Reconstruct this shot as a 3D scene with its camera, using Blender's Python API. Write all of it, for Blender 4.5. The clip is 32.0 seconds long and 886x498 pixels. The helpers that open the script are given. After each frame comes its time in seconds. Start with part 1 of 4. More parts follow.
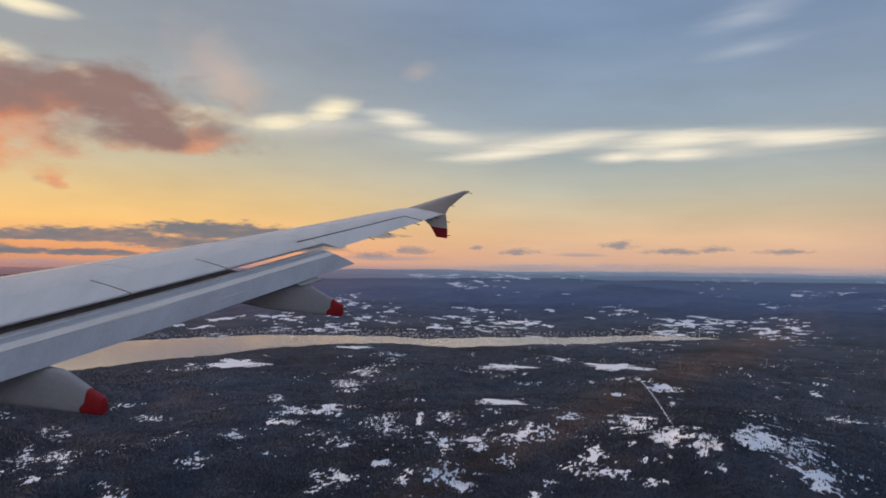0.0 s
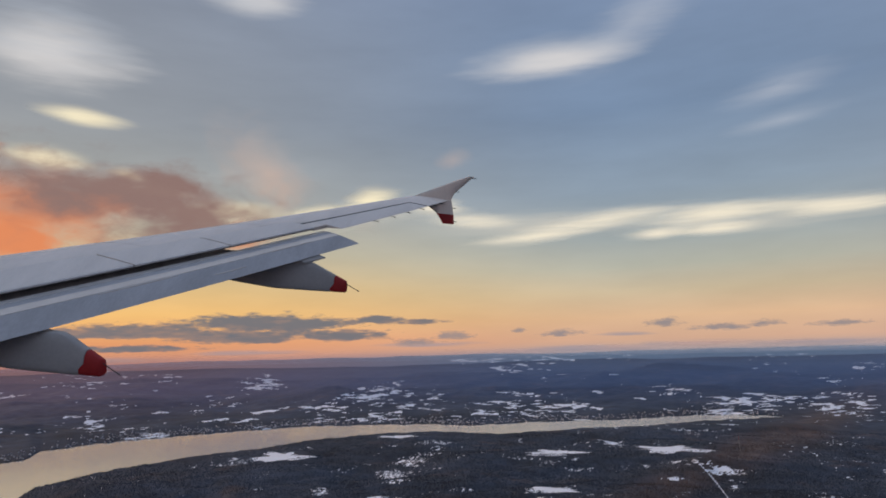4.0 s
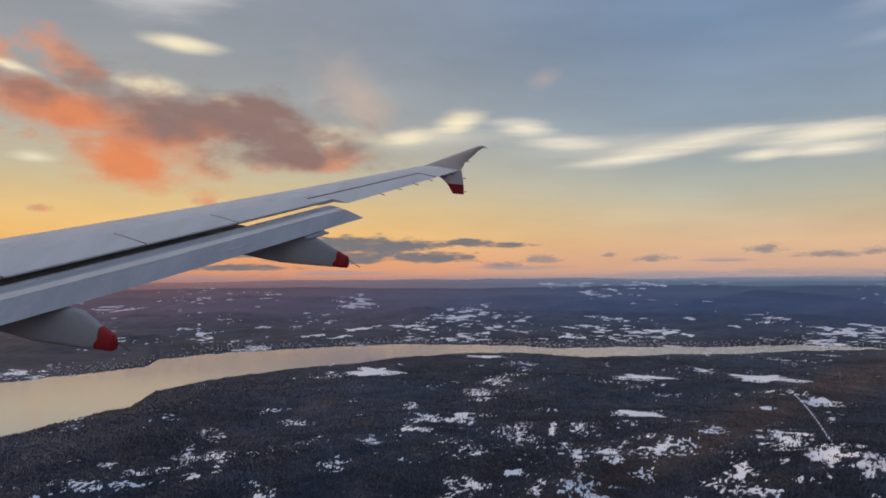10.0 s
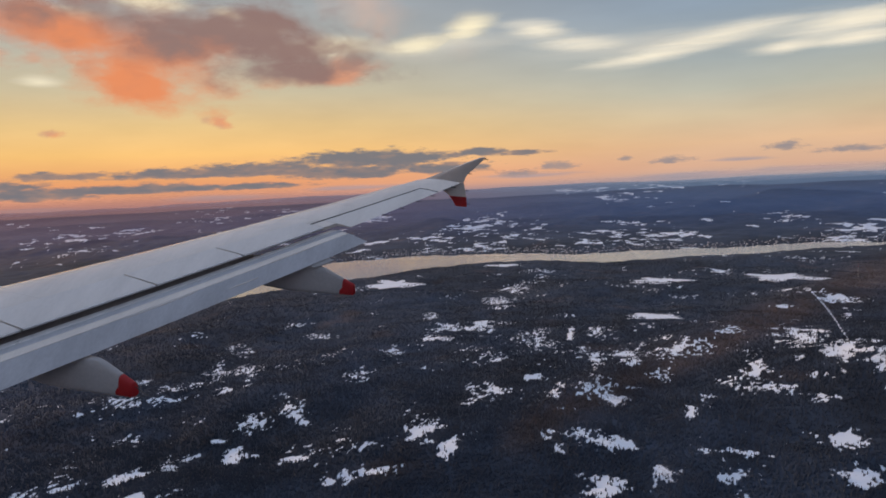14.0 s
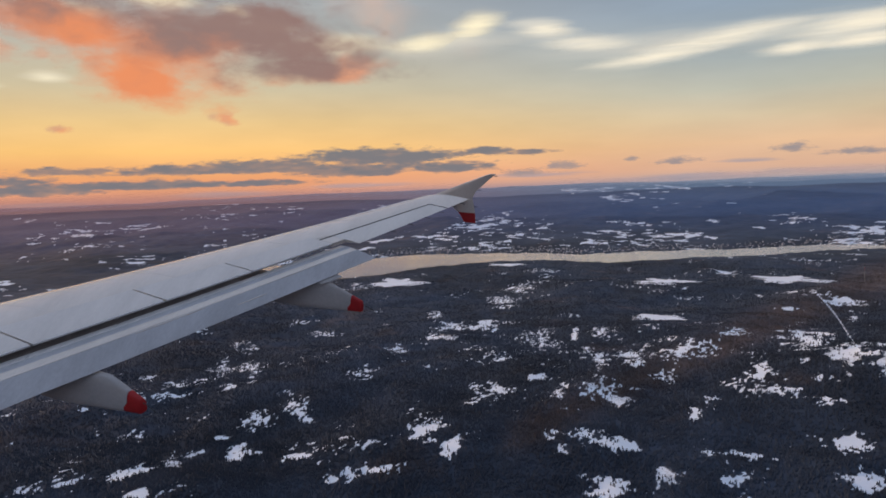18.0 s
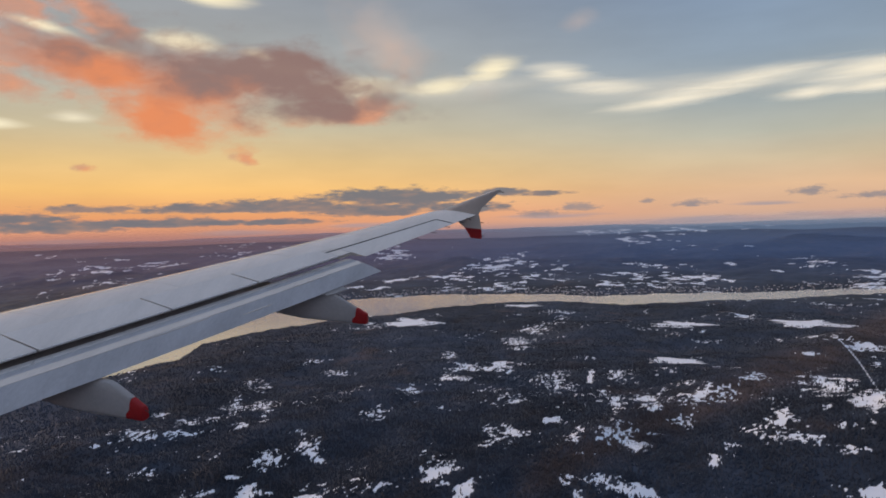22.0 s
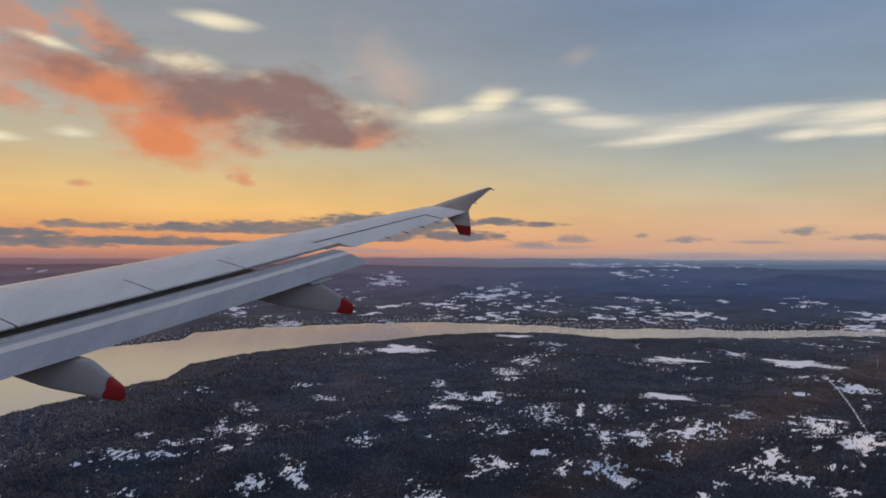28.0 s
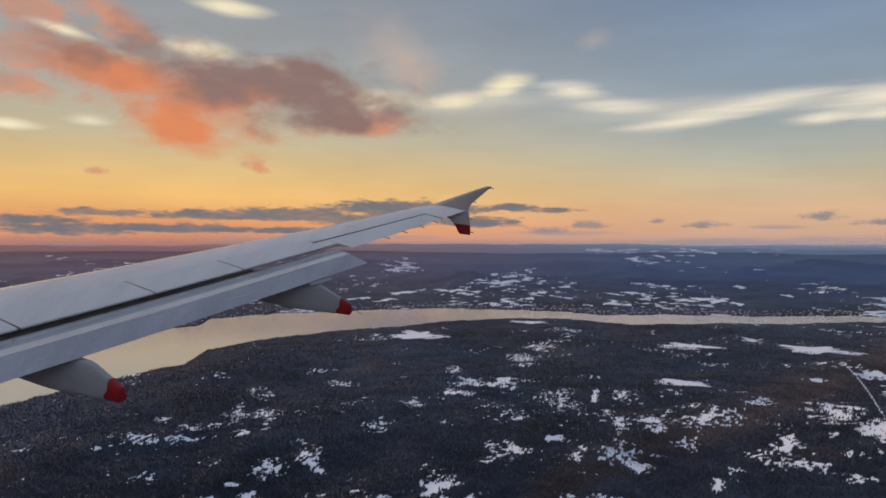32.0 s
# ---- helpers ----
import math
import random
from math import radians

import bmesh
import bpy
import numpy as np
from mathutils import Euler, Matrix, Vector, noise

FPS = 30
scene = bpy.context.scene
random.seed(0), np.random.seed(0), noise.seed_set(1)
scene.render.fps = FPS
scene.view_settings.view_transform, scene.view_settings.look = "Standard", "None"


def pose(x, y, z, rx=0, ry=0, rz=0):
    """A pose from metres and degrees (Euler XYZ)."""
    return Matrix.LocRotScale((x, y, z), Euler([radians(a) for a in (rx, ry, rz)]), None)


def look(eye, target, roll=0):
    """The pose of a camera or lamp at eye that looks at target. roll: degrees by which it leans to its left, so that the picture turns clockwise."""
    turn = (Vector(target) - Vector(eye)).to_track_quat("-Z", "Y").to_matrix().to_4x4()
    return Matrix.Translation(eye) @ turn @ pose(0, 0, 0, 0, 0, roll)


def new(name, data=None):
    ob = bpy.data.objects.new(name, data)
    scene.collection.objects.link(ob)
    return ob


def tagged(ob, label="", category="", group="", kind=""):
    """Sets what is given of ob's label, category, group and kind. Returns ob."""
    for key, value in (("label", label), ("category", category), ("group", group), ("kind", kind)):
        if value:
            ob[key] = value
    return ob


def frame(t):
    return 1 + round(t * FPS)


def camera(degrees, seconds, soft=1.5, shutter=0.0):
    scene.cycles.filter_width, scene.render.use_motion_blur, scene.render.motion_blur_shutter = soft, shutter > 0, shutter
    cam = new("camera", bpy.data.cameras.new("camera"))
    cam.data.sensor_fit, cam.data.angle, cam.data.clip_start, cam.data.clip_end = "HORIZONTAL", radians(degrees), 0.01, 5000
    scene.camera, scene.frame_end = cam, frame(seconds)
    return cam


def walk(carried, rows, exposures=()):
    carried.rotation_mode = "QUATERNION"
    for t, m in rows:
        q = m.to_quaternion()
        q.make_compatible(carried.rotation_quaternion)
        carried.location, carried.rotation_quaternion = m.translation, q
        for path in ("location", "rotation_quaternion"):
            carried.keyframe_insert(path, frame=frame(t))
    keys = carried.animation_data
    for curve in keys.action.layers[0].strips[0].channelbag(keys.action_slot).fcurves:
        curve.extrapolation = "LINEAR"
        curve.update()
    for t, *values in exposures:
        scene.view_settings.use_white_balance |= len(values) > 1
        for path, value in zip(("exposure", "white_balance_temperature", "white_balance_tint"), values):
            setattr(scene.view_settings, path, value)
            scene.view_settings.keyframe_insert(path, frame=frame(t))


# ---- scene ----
ALT = 160.0  # height of the eye over the river
SC = ALT / 300.0
RIM = 4860.0  # the farthest ridge

cam = camera(66.0, 32.0, soft=1.75)
PATH = [
    (0, pose(-1.097, -0.166, ALT + 0.185, 92.132, -0.790, 6.306)),
    (0.5, pose(-0.980, -0.140, ALT - 0.289, 94.047, -0.644, 6.491)),
    (1, pose(-0.928, -0.095, ALT - 0.642, 96.082, -0.692, 6.752)),
    (1.5, pose(-0.901, -0.033, ALT - 0.983, 97.942, -0.341, 7.083)),
    (2, pose(-0.885, 0.022, ALT - 1.232, 99.132, -0.491, 7.431)),
    (2.5, pose(-0.842, 0.041, ALT - 1.472, 100.334, -0.386, 7.599)),
    (3, pose(-0.829, 0.115, ALT - 1.705, 101.077, 0.342, 8.098)),
    (3.5, pose(-0.683, 0.163, ALT - 1.724, 100.189, 1.050, 9.043)),
    (5.5, pose(-0.103, 0.210, ALT - 1.597, 95.420, 0.321, 12.205)),
    (6, pose(0.032, 0.243, ALT - 1.754, 92.958, 0.343, 13.085)),
    (6.5, pose(0.074, 0.261, ALT - 1.708, 92.190, 0.170, 13.407)),
    (7, pose(0.232, 0.288, ALT - 1.612, 92.111, 0.125, 14.035)),
    (7.5, pose(0.328, 0.291, ALT - 1.579, 92.199, -0.517, 14.402)),
    (8, pose(0.506, 0.297, ALT - 1.636, 93.235, -1.131, 14.770)),
    (8.5, pose(0.614, 0.331, ALT - 1.491, 94.024, -1.027, 15.254)),
    (9, pose(0.787, 0.332, ALT - 1.214, 94.678, -0.866, 15.666)),
    (9.5, pose(0.965, 0.365, ALT - 1.090, 94.422, -0.370, 16.543)),
    (10, pose(1.013, 0.386, ALT - 0.823, 92.885, 0.169, 17.228)),
    (10.5, pose(1.021, 0.381, ALT - 0.550, 91.665, 0.403, 17.631)),
    (11, pose(1.102, 0.354, ALT - 0.373, 91.992, 0.524, 17.772)),
    (11.5, pose(1.154, 0.339, ALT - 0.065, 91.830, 0.918, 18.179)),
    (12, pose(1.127, 0.322, ALT + 0.222, 90.627, 1.334, 18.206)),
    (12.5, pose(1.111, 0.334, ALT + 0.339, 89.062, 1.731, 18.185)),
    (13, pose(1.094, 0.348, ALT + 0.735, 86.821, 1.823, 18.324)),
    (13.5, pose(1.185, 0.352, ALT + 1.112, 85.655, 1.896, 18.226)),
    (14, pose(1.277, 0.387, ALT + 1.153, 85.405, 2.418, 18.506)),
    (14.5, pose(1.317, 0.404, ALT + 1.224, 85.259, 2.595, 18.719)),
    (16.5, pose(1.272, 0.363, ALT + 0.731, 87.893, 2.055, 18.952)),
    (17, pose(1.069, 0.316, ALT + 1.094, 87.056, 1.922, 18.806)),
    (17.5, pose(1.156, 0.350, ALT + 1.347, 86.062, 1.846, 18.751)),
    (18, pose(1.215, 0.405, ALT + 1.488, 85.301, 1.887, 18.960)),
    (18.5, pose(1.307, 0.457, ALT + 1.702, 84.516, 1.892, 18.996)),
    (19, pose(1.378, 0.500, ALT + 1.465, 84.926, 2.131, 19.226)),
    (19.5, pose(1.452, 0.497, ALT + 1.306, 85.868, 2.010, 19.544)),
    (20, pose(1.463, 0.486, ALT + 1.126, 86.608, 1.769, 19.743)),
    (20.5, pose(1.417, 0.462, ALT + 1.119, 87.103, 1.359, 19.873)),
    (21, pose(1.406, 0.450, ALT + 1.107, 87.758, 1.231, 20.150)),
    (21.5, pose(1.384, 0.429, ALT + 0.990, 88.489, 1.161, 20.236)),
    (22, pose(1.381, 0.411, ALT + 1.007, 88.718, 1.383, 20.261)),
    (22.5, pose(1.338, 0.395, ALT + 0.961, 88.718, 1.260, 20.232)),
    (23, pose(1.295, 0.376, ALT + 0.873, 89.450, 1.236, 20.412)),
    (23.5, pose(1.295, 0.399, ALT + 0.658, 90.216, 0.711, 20.838)),
    (24, pose(1.262, 0.418, ALT + 0.429, 90.332, 0.177, 20.907)),
    (24.5, pose(1.233, 0.415, ALT + 0.406, 90.546, -0.296, 21.019)),
    (25, pose(1.206, 0.397, ALT + 0.390, 90.972, -0.600, 20.921)),
    (25.5, pose(1.230, 0.371, ALT + 0.364, 90.384, -0.874, 19.867)),
    (27.5, pose(1.380, 0.393, ALT + 0.456, 90.098, -1.212, 18.811)),
    (28, pose(1.464, 0.479, ALT + 0.392, 91.051, -0.640, 19.758)),
    (28.5, pose(1.628, 0.546, ALT + 0.335, 91.260, -0.601, 20.441)),
    (29, pose(1.716, 0.578, ALT + 0.292, 91.241, -0.499, 20.673)),
    (29.5, pose(1.796, 0.608, ALT + 0.266, 91.201, -0.349, 20.915)),
    (30, pose(1.821, 0.619, ALT + 0.158, 91.556, -0.372, 20.971)),
    (30.5, pose(1.794, 0.624, ALT + 0.108, 91.698, -0.363, 21.057)),
    (31, pose(1.762, 0.615, ALT + 0.215, 91.312, -0.274, 21.060)),
    (31.5, pose(1.707, 0.585, ALT + 0.467, 90.441, -0.480, 20.907)),
    (32, pose(1.726, 0.585, ALT + 0.645, 89.877, -0.469, 20.969)),
]
walk(cam, PATH, [(0, 0.03), (3, -0.08), (6, -0.06), (9, -0.06), (13, 0.0), (19, 0.08), (22, 0.0), (25, -0.12), (28, -0.1), (32, -0.1)])

# ---------------------------------------------------------------- sky and light
SUNSET = -58.0  # azimuth of the glow, degrees clockwise from +Y


def srgb(r, g, b):
    return tuple(((c / 255 + 0.055) / 1.055) ** 2.4 if c > 10 else c / 3294 for c in (r, g, b)) + (1.0,)


def node(tree, kind, **values):
    n = tree.nodes.new(kind)
    for k, v in values.items():
        if k in n.inputs:
            n.inputs[k].default_value = v
    return n


def ramp(tree, stops, smooth=False):
    n = tree.nodes.new("ShaderNodeValToRGB")
    if smooth:
        n.color_ramp.interpolation = "EASE"
    els = n.color_ramp.elements
    els[0].position, els[0].color = stops[0]
    els[1].position, els[1].color = stops[-1]
    for p, c in stops[1:-1]:
        e = els.new(p)
        e.color = c
    return n


def math_node(tree, op, a=None, b=None, c=None):
    n = tree.nodes.new("ShaderNodeMath")
    n.operation = op
    for i, v in enumerate((a, b, c)):
        if v is None:
            continue
        if isinstance(v, (int, float)):
            n.inputs[i].default_value = v
        else:
            tree.links.new(v, n.inputs[i])
    return n.outputs[0]


def mix_colour(tree, fac, a, b):
    n = tree.nodes.new("ShaderNodeMix")
    n.data_type = "RGBA"
    for i, v in ((0, fac), (6, a), (7, b)):
        if isinstance(v, (int, float, tuple)):
            n.inputs[i].default_value = v
        else:
            tree.links.new(v, n.inputs[i])
    return n.outputs[2]


world = bpy.data.worlds.new("dusk_sky")
scene.world = world
world.use_nodes = True
wt = world.node_tree
wt.nodes.clear()
coord = wt.nodes.new("ShaderNodeTexCoord").outputs["Generated"]
split = wt.nodes.new("ShaderNodeSeparateXYZ")
wt.links.new(coord, split.inputs[0])
warm = ramp(wt, [(0.0, srgb(204, 144, 124)), (0.03, srgb(234, 160, 110)), (0.068, srgb(248, 196, 121)), (0.105, srgb(234, 198, 138)),
                 (0.15, srgb(204, 190, 158)), (0.22, srgb(172, 172, 166)), (0.32, srgb(154, 158, 163)), (0.55, srgb(138, 145, 160)), (1.0, srgb(160, 176, 206))])
cool = ramp(wt, [(0.0, srgb(166, 158, 164)), (0.022, srgb(216, 174, 148)), (0.055, srgb(226, 187, 150)), (0.09, srgb(206, 188, 158)), (0.125, srgb(184, 184, 170)),
                 (0.165, srgb(164, 173, 174)), (0.23, srgb(144, 160, 176)), (0.34, srgb(124, 145, 173)), (0.55, srgb(126, 144, 174)), (1.0, srgb(160, 176, 206))])
wt.links.new(split.outputs["Z"], warm.inputs[0])
wt.links.new(split.outputs["Z"], cool.inputs[0])
dot = wt.nodes.new("ShaderNodeVectorMath")
dot.operation = "DOT_PRODUCT"
wt.links.new(coord, dot.inputs[0])
dot.inputs[1].default_value = (math.sin(radians(SUNSET)), math.cos(radians(SUNSET)), 0.0)
side = wt.nodes.new("ShaderNodeMapRange")
side.interpolation_type = "SMOOTHSTEP"
side.inputs["From Min"].default_value, side.inputs["From Max"].default_value = 0.42, 0.98
wt.links.new(dot.outputs["Value"], side.inputs[0])
back = ramp(wt, [(0.0, srgb(118, 116, 134)), (0.12, srgb(138, 136, 150)), (0.3, srgb(126, 135, 156)), (0.55, srgb(130, 142, 166)), (1.0, srgb(160, 176, 206))])
wt.links.new(split.outputs["Z"], back.inputs[0])
away = wt.nodes.new("ShaderNodeMapRange")
away.interpolation_type = "SMOOTHSTEP"
away.inputs["From Min"].default_value, away.inputs["From Max"].default_value = -0.5, 0.3
wt.links.new(dot.outputs["Value"], away.inputs[0])
sky_colour = mix_colour(wt, away.outputs[0], back.outputs[0], mix_colour(wt, side.outputs[0], cool.outputs[0], warm.outputs[0]))
stretch = node(wt, "ShaderNodeMapping")
stretch.inputs["Scale"].default_value = (2.0, 2.0, 9.0)
wt.links.new(coord, stretch.inputs[0])
veil = node(wt, "ShaderNodeTexNoise", Scale=1.6, Detail=5.0, Roughness=0.55)
wt.links.new(stretch.outputs[0], veil.inputs["Vector"])
veil_amount = wt.nodes.new("ShaderNodeMapRange")
veil_amount.inputs["To Min"].default_value, veil_amount.inputs["To Max"].default_value = 0.80, 1.20
wt.links.new(veil.outputs[0], veil_amount.inputs[0])
# the glow round the sun, which has just gone behind the low cloud
towards_sun = wt.nodes.new("ShaderNodeVectorMath")
towards_sun.operation = "DOT_PRODUCT"
wt.links.new(coord, towards_sun.inputs[0])
towards_sun.inputs[1].default_value = (math.sin(radians(SUNSET - 34)) * 0.99, math.cos(radians(SUNSET - 34)) * 0.99, 0.12)
glow = wt.nodes.new("ShaderNodeMapRange")
glow.interpolation_type = "SMOOTHERSTEP"
glow.inputs["From Min"].default_value, glow.inputs["From Max"].default_value = 0.79, 1.0
glow.inputs["To Max"].default_value = 1.8
wt.links.new(towards_sun.outputs["Value"], glow.inputs[0])
shine = wt.nodes.new("ShaderNodeMix")
shine.data_type, shine.blend_type = "RGBA", "ADD"
shine.inputs[7].default_value = srgb(255, 190, 120)
wt.links.new(glow.outputs[0], shine.inputs[0])
shine.clamp_factor = False
wt.links.new(sky_colour, shine.inputs[6])
sky_back = wt.nodes.new("ShaderNodeBackground")
wt.links.new(shine.outputs[2], sky_back.inputs[0])
wt.links.new(veil_amount.outputs[0], sky_back.inputs[1])
wt.links.new(sky_back.outputs[0], wt.nodes.new("ShaderNodeOutputWorld").inputs[0])

sun = new("sun", bpy.data.lights.new("sun", "SUN"))
sun.data.energy, sun.data.angle, sun.data.color = 2.1, radians(14), (1.0, 0.70, 0.50)
sun.matrix_world = look((4000 * math.sin(radians(SUNSET - 34)), 4000 * math.cos(radians(SUNSET - 34)), 1300), (0, 0, 300))


# ---------------------------------------------------------------- materials
def material(name, colour, rough=0.5, metal=0.0, vary=0.15, scale=4.0, bump=0.0, fine=40.0, spec=0.5, stretch_by=(1, 1, 1), random_by=""):
    """A painted or natural surface: colour varied at two scales, with a fine relief."""
    m = bpy.data.materials.new(name)
    m.use_nodes = True
    t = m.node_tree
    b = t.nodes["Principled BSDF"]
    b.inputs["Roughness"].default_value, b.inputs["Metallic"].default_value = rough, metal
    b.inputs["Specular IOR Level"].default_value = spec
    tc = t.nodes.new("ShaderNodeTexCoord")
    mp = node(t, "ShaderNodeMapping")
    mp.inputs["Scale"].default_value = stretch_by
    t.links.new(tc.outputs["Object"], mp.inputs[0])
    big = node(t, "ShaderNodeTexNoise", Scale=scale, Detail=4.0)
    small = node(t, "ShaderNodeTexNoise", Scale=fine, Detail=3.0)
    for n in (big, small):
        t.links.new(mp.outputs[0], n.inputs["Vector"])
    total = math_node(t, "ADD", math_node(t, "MULTIPLY", big.outputs[0], 0.65), math_node(t, "MULTIPLY", small.outputs[0], 0.35))
    lo = tuple(c * (1 - vary) for c in colour[:3]) + (1.0,)
    hi = tuple(min(1.0, c * (1 + vary)) for c in colour[:3]) + (1.0,)
    sharp = t.nodes.new("ShaderNodeMapRange")
    sharp.inputs["From Min"].default_value, sharp.inputs["From Max"].default_value = 0.32, 0.68
    t.links.new(total, sharp.inputs[0])
    col = mix_colour(t, sharp.outputs[0], lo, hi)
    if random_by:
        src = t.nodes.new("ShaderNodeNewGeometry").outputs["Random Per Island"] if random_by == "island" else t.nodes.new("ShaderNodeObjectInfo").outputs["Random"]
        amount = t.nodes.new("ShaderNodeMapRange")
        amount.inputs["To Min"].default_value, amount.inputs["To Max"].default_value = 0.72, 1.28
        t.links.new(src, amount.inputs[0])
        hsv = t.nodes.new("ShaderNodeHueSaturation")
        t.links.new(amount.outputs[0], hsv.inputs["Value"])
        t.links.new(col, hsv.inputs["Color"])
        col = hsv.outputs[0]
    t.links.new(col, b.inputs["Base Color"])
    rr = t.nodes.new("ShaderNodeMapRange")
    rr.inputs["To Min"].default_value, rr.inputs["To Max"].default_value = max(0.02, rough - 0.08), min(1.0, rough + 0.1)
    t.links.new(big.outputs[0], rr.inputs[0])
    t.links.new(rr.outputs[0], b.inputs["Roughness"])
    if bump:
        bp = node(t, "ShaderNodeBump", Strength=bump, Distance=0.02)
        t.links.new(total, bp.inputs["Height"])
        t.links.new(bp.outputs[0], b.inputs["Normal"])
    return m


# the sunset's warm tint is put into the wing and spoiler paint colours
WING = material("wing_grey_paint_sunset_tint", (0.86, 0.75, 0.64), 0.17, 0.3, 0.10, 0.8, 0.006, 14.0, 0.5, (3.0, 0.5, 1.0))
WING.node_tree.nodes["Principled BSDF"].inputs["Coat Weight"].default_value = 1.0
WING.node_tree.nodes["Principled BSDF"].inputs["Coat Roughness"].default_value = 0.07
WING.node_tree.nodes["Principled BSDF"].inputs["Coat IOR"].default_value = 1.65
PANEL = material("spoiler_grey_paint_sunset_tint", (0.84, 0.76, 0.68), 0.18, 0.3, 0.10, 1.1, 0.006, 18.0, 0.8, (3.0, 0.6, 1.0))
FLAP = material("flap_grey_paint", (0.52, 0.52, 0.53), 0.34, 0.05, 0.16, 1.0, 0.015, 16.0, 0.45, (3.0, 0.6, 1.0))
FAIRING = material("fairing_grey_paint", (0.44, 0.42, 0.405), 0.45, 0.0, 0.14, 1.2, 0.03, 20.0)
SLAT = material("bare_metal_leading_edge", (0.80, 0.76, 0.72), 0.30, 0.9, 0.08, 1.2, 0.02, 20.0, 0.5, (2.0, 0.5, 1.0))
COVE = material("dark_flap_cove", (0.38, 0.34, 0.31), 0.7, 0.0, 0.3, 3.0, 0.1)
SEAL = material("black_rubber_seal", (0.02, 0.02, 0.02), 0.6, 0.0, 0.2, 6.0)
RED = material("red_paint", (0.42, 0.012, 0.014), 0.42, 0.0, 0.16, 5.0, 0.02)
WICK = material("dark_wick", (0.06, 0.06, 0.06), 0.5, 0.0, 0.1, 20.0)
TRIM = material("worn_metal_edge", (0.80, 0.77, 0.73), 0.30, 0.2, 0.12, 4.0)


# ---------------------------------------------------------------- mesh helpers
def mesh_of(name, verts, faces, mat, smooth=True):
    me = bpy.data.meshes.new(name)
    me.from_pydata([tuple(v) for v in verts], [], faces)
    me.materials.append(mat)
    if smooth:
        me.polygons.foreach_set("use_smooth", [True] * len(me.polygons))
    me.update()
    return me


def part(name, verts, faces, mat, parent, label="", smooth=True, sharp=35):
    me = mesh_of(name, verts, faces, mat, smooth)
    bm = bmesh.new()
    bm.from_mesh(me)
    bmesh.ops.recalc_face_normals(bm, faces=bm.faces)
    for e in bm.edges:
        e.smooth = not (e.is_boundary or e.calc_face_angle(0) > radians(sharp))
    bm.to_mesh(me)
    bm.free()
    ob = new(name, me)
    ob.parent = parent
    return tagged(ob, label) if label else ob


def loft(sections, close=True, caps=True):
    """Skin through rings of equal length."""
    n = len(sections[0])
    verts = [p for s in sections for p in s]
    faces = []
    for i in range(len(sections) - 1):
        for j in range(n if close else n - 1):
            a, b = i * n + j, i * n + (j + 1) % n
            faces.append((a, b, b + n, a + n))
    if caps and close:
        faces.append(tuple(range(n - 1, -1, -1)))
        faces.append(tuple(range((len(sections) - 1) * n, len(sections) * n)))
    return verts, faces


# ---------------------------------------------------------------- the wing
# wing axes: x aft, y outboard, z up
def dihedral(y):
    return 0.09 * (y - 1.98) + 0.0022 * (y - 1.98) ** 2


def nose(y):
    return 0.52 * (y - 1.98)


def tail(y):
    return 6.1 if y < 6.4 else 6.1 + (y - 6.4) * 0.302


def section_point(y, s, top):
    """A point of the aerofoil at the share s of the chord."""
    c = tail(y) - nose(y)
    t = 0.125 - 0.0016 * (y - 2)
    th = 5 * t * (0.2969 * math.sqrt(max(s, 0)) - 0.126 * s - 0.3516 * s * s + 0.2843 * s ** 3 - 0.1036 * s ** 4)
    camber = 0.045 * s * (1 - s) + 0.03 * max(0.0, s - 0.6) * (1 - s)
    twist = (0.35 - s) * (0.03 - 0.0035 * (y - 2))
    droop = -0.30 * max(0.0, 0.66 - s) ** 2
    z = camber + twist + droop + (th * 0.95 if top else -th * 0.75)
    return Vector((nose(y) + s * c, y, dihedral(y) + (z - 0.035) * c))


def aerofoil(y, s0, s1, n=18):
    ks = [s0 + (s1 - s0) * (1 - math.cos(math.pi * i / n)) / 2 for i in range(n + 1)]
    up = [section_point(y, s, True) for s in reversed(ks)]
    lo = [section_point(y, s, False) for s in (ks[1:] if s0 == 0 else ks)]
    return up + lo


def spans(a, b, n):
    return [a + (b - a) * i / n for i in range(n + 1)]


wing = tagged(new("aircraft_wing"), "pale grey airliner wing with lowered flap and fence tip, in flight", "aircraft wing")
# turned and placed to fit the camera's view
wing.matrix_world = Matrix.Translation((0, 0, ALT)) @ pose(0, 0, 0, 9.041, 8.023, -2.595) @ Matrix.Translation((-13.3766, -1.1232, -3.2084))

COVE_S, SPOILER_S0, SPOILER_S1, FLAP_END = 0.70, 0.66, 0.865, 13.2
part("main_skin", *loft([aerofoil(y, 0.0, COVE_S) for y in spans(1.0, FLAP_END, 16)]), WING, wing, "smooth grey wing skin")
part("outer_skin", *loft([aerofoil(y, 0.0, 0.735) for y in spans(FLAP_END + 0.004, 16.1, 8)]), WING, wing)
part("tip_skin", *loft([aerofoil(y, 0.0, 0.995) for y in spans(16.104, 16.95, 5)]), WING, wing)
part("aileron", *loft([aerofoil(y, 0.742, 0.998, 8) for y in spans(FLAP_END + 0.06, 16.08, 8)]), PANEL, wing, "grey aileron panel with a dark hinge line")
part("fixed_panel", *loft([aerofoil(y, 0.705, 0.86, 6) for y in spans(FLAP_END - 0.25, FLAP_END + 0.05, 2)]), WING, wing)

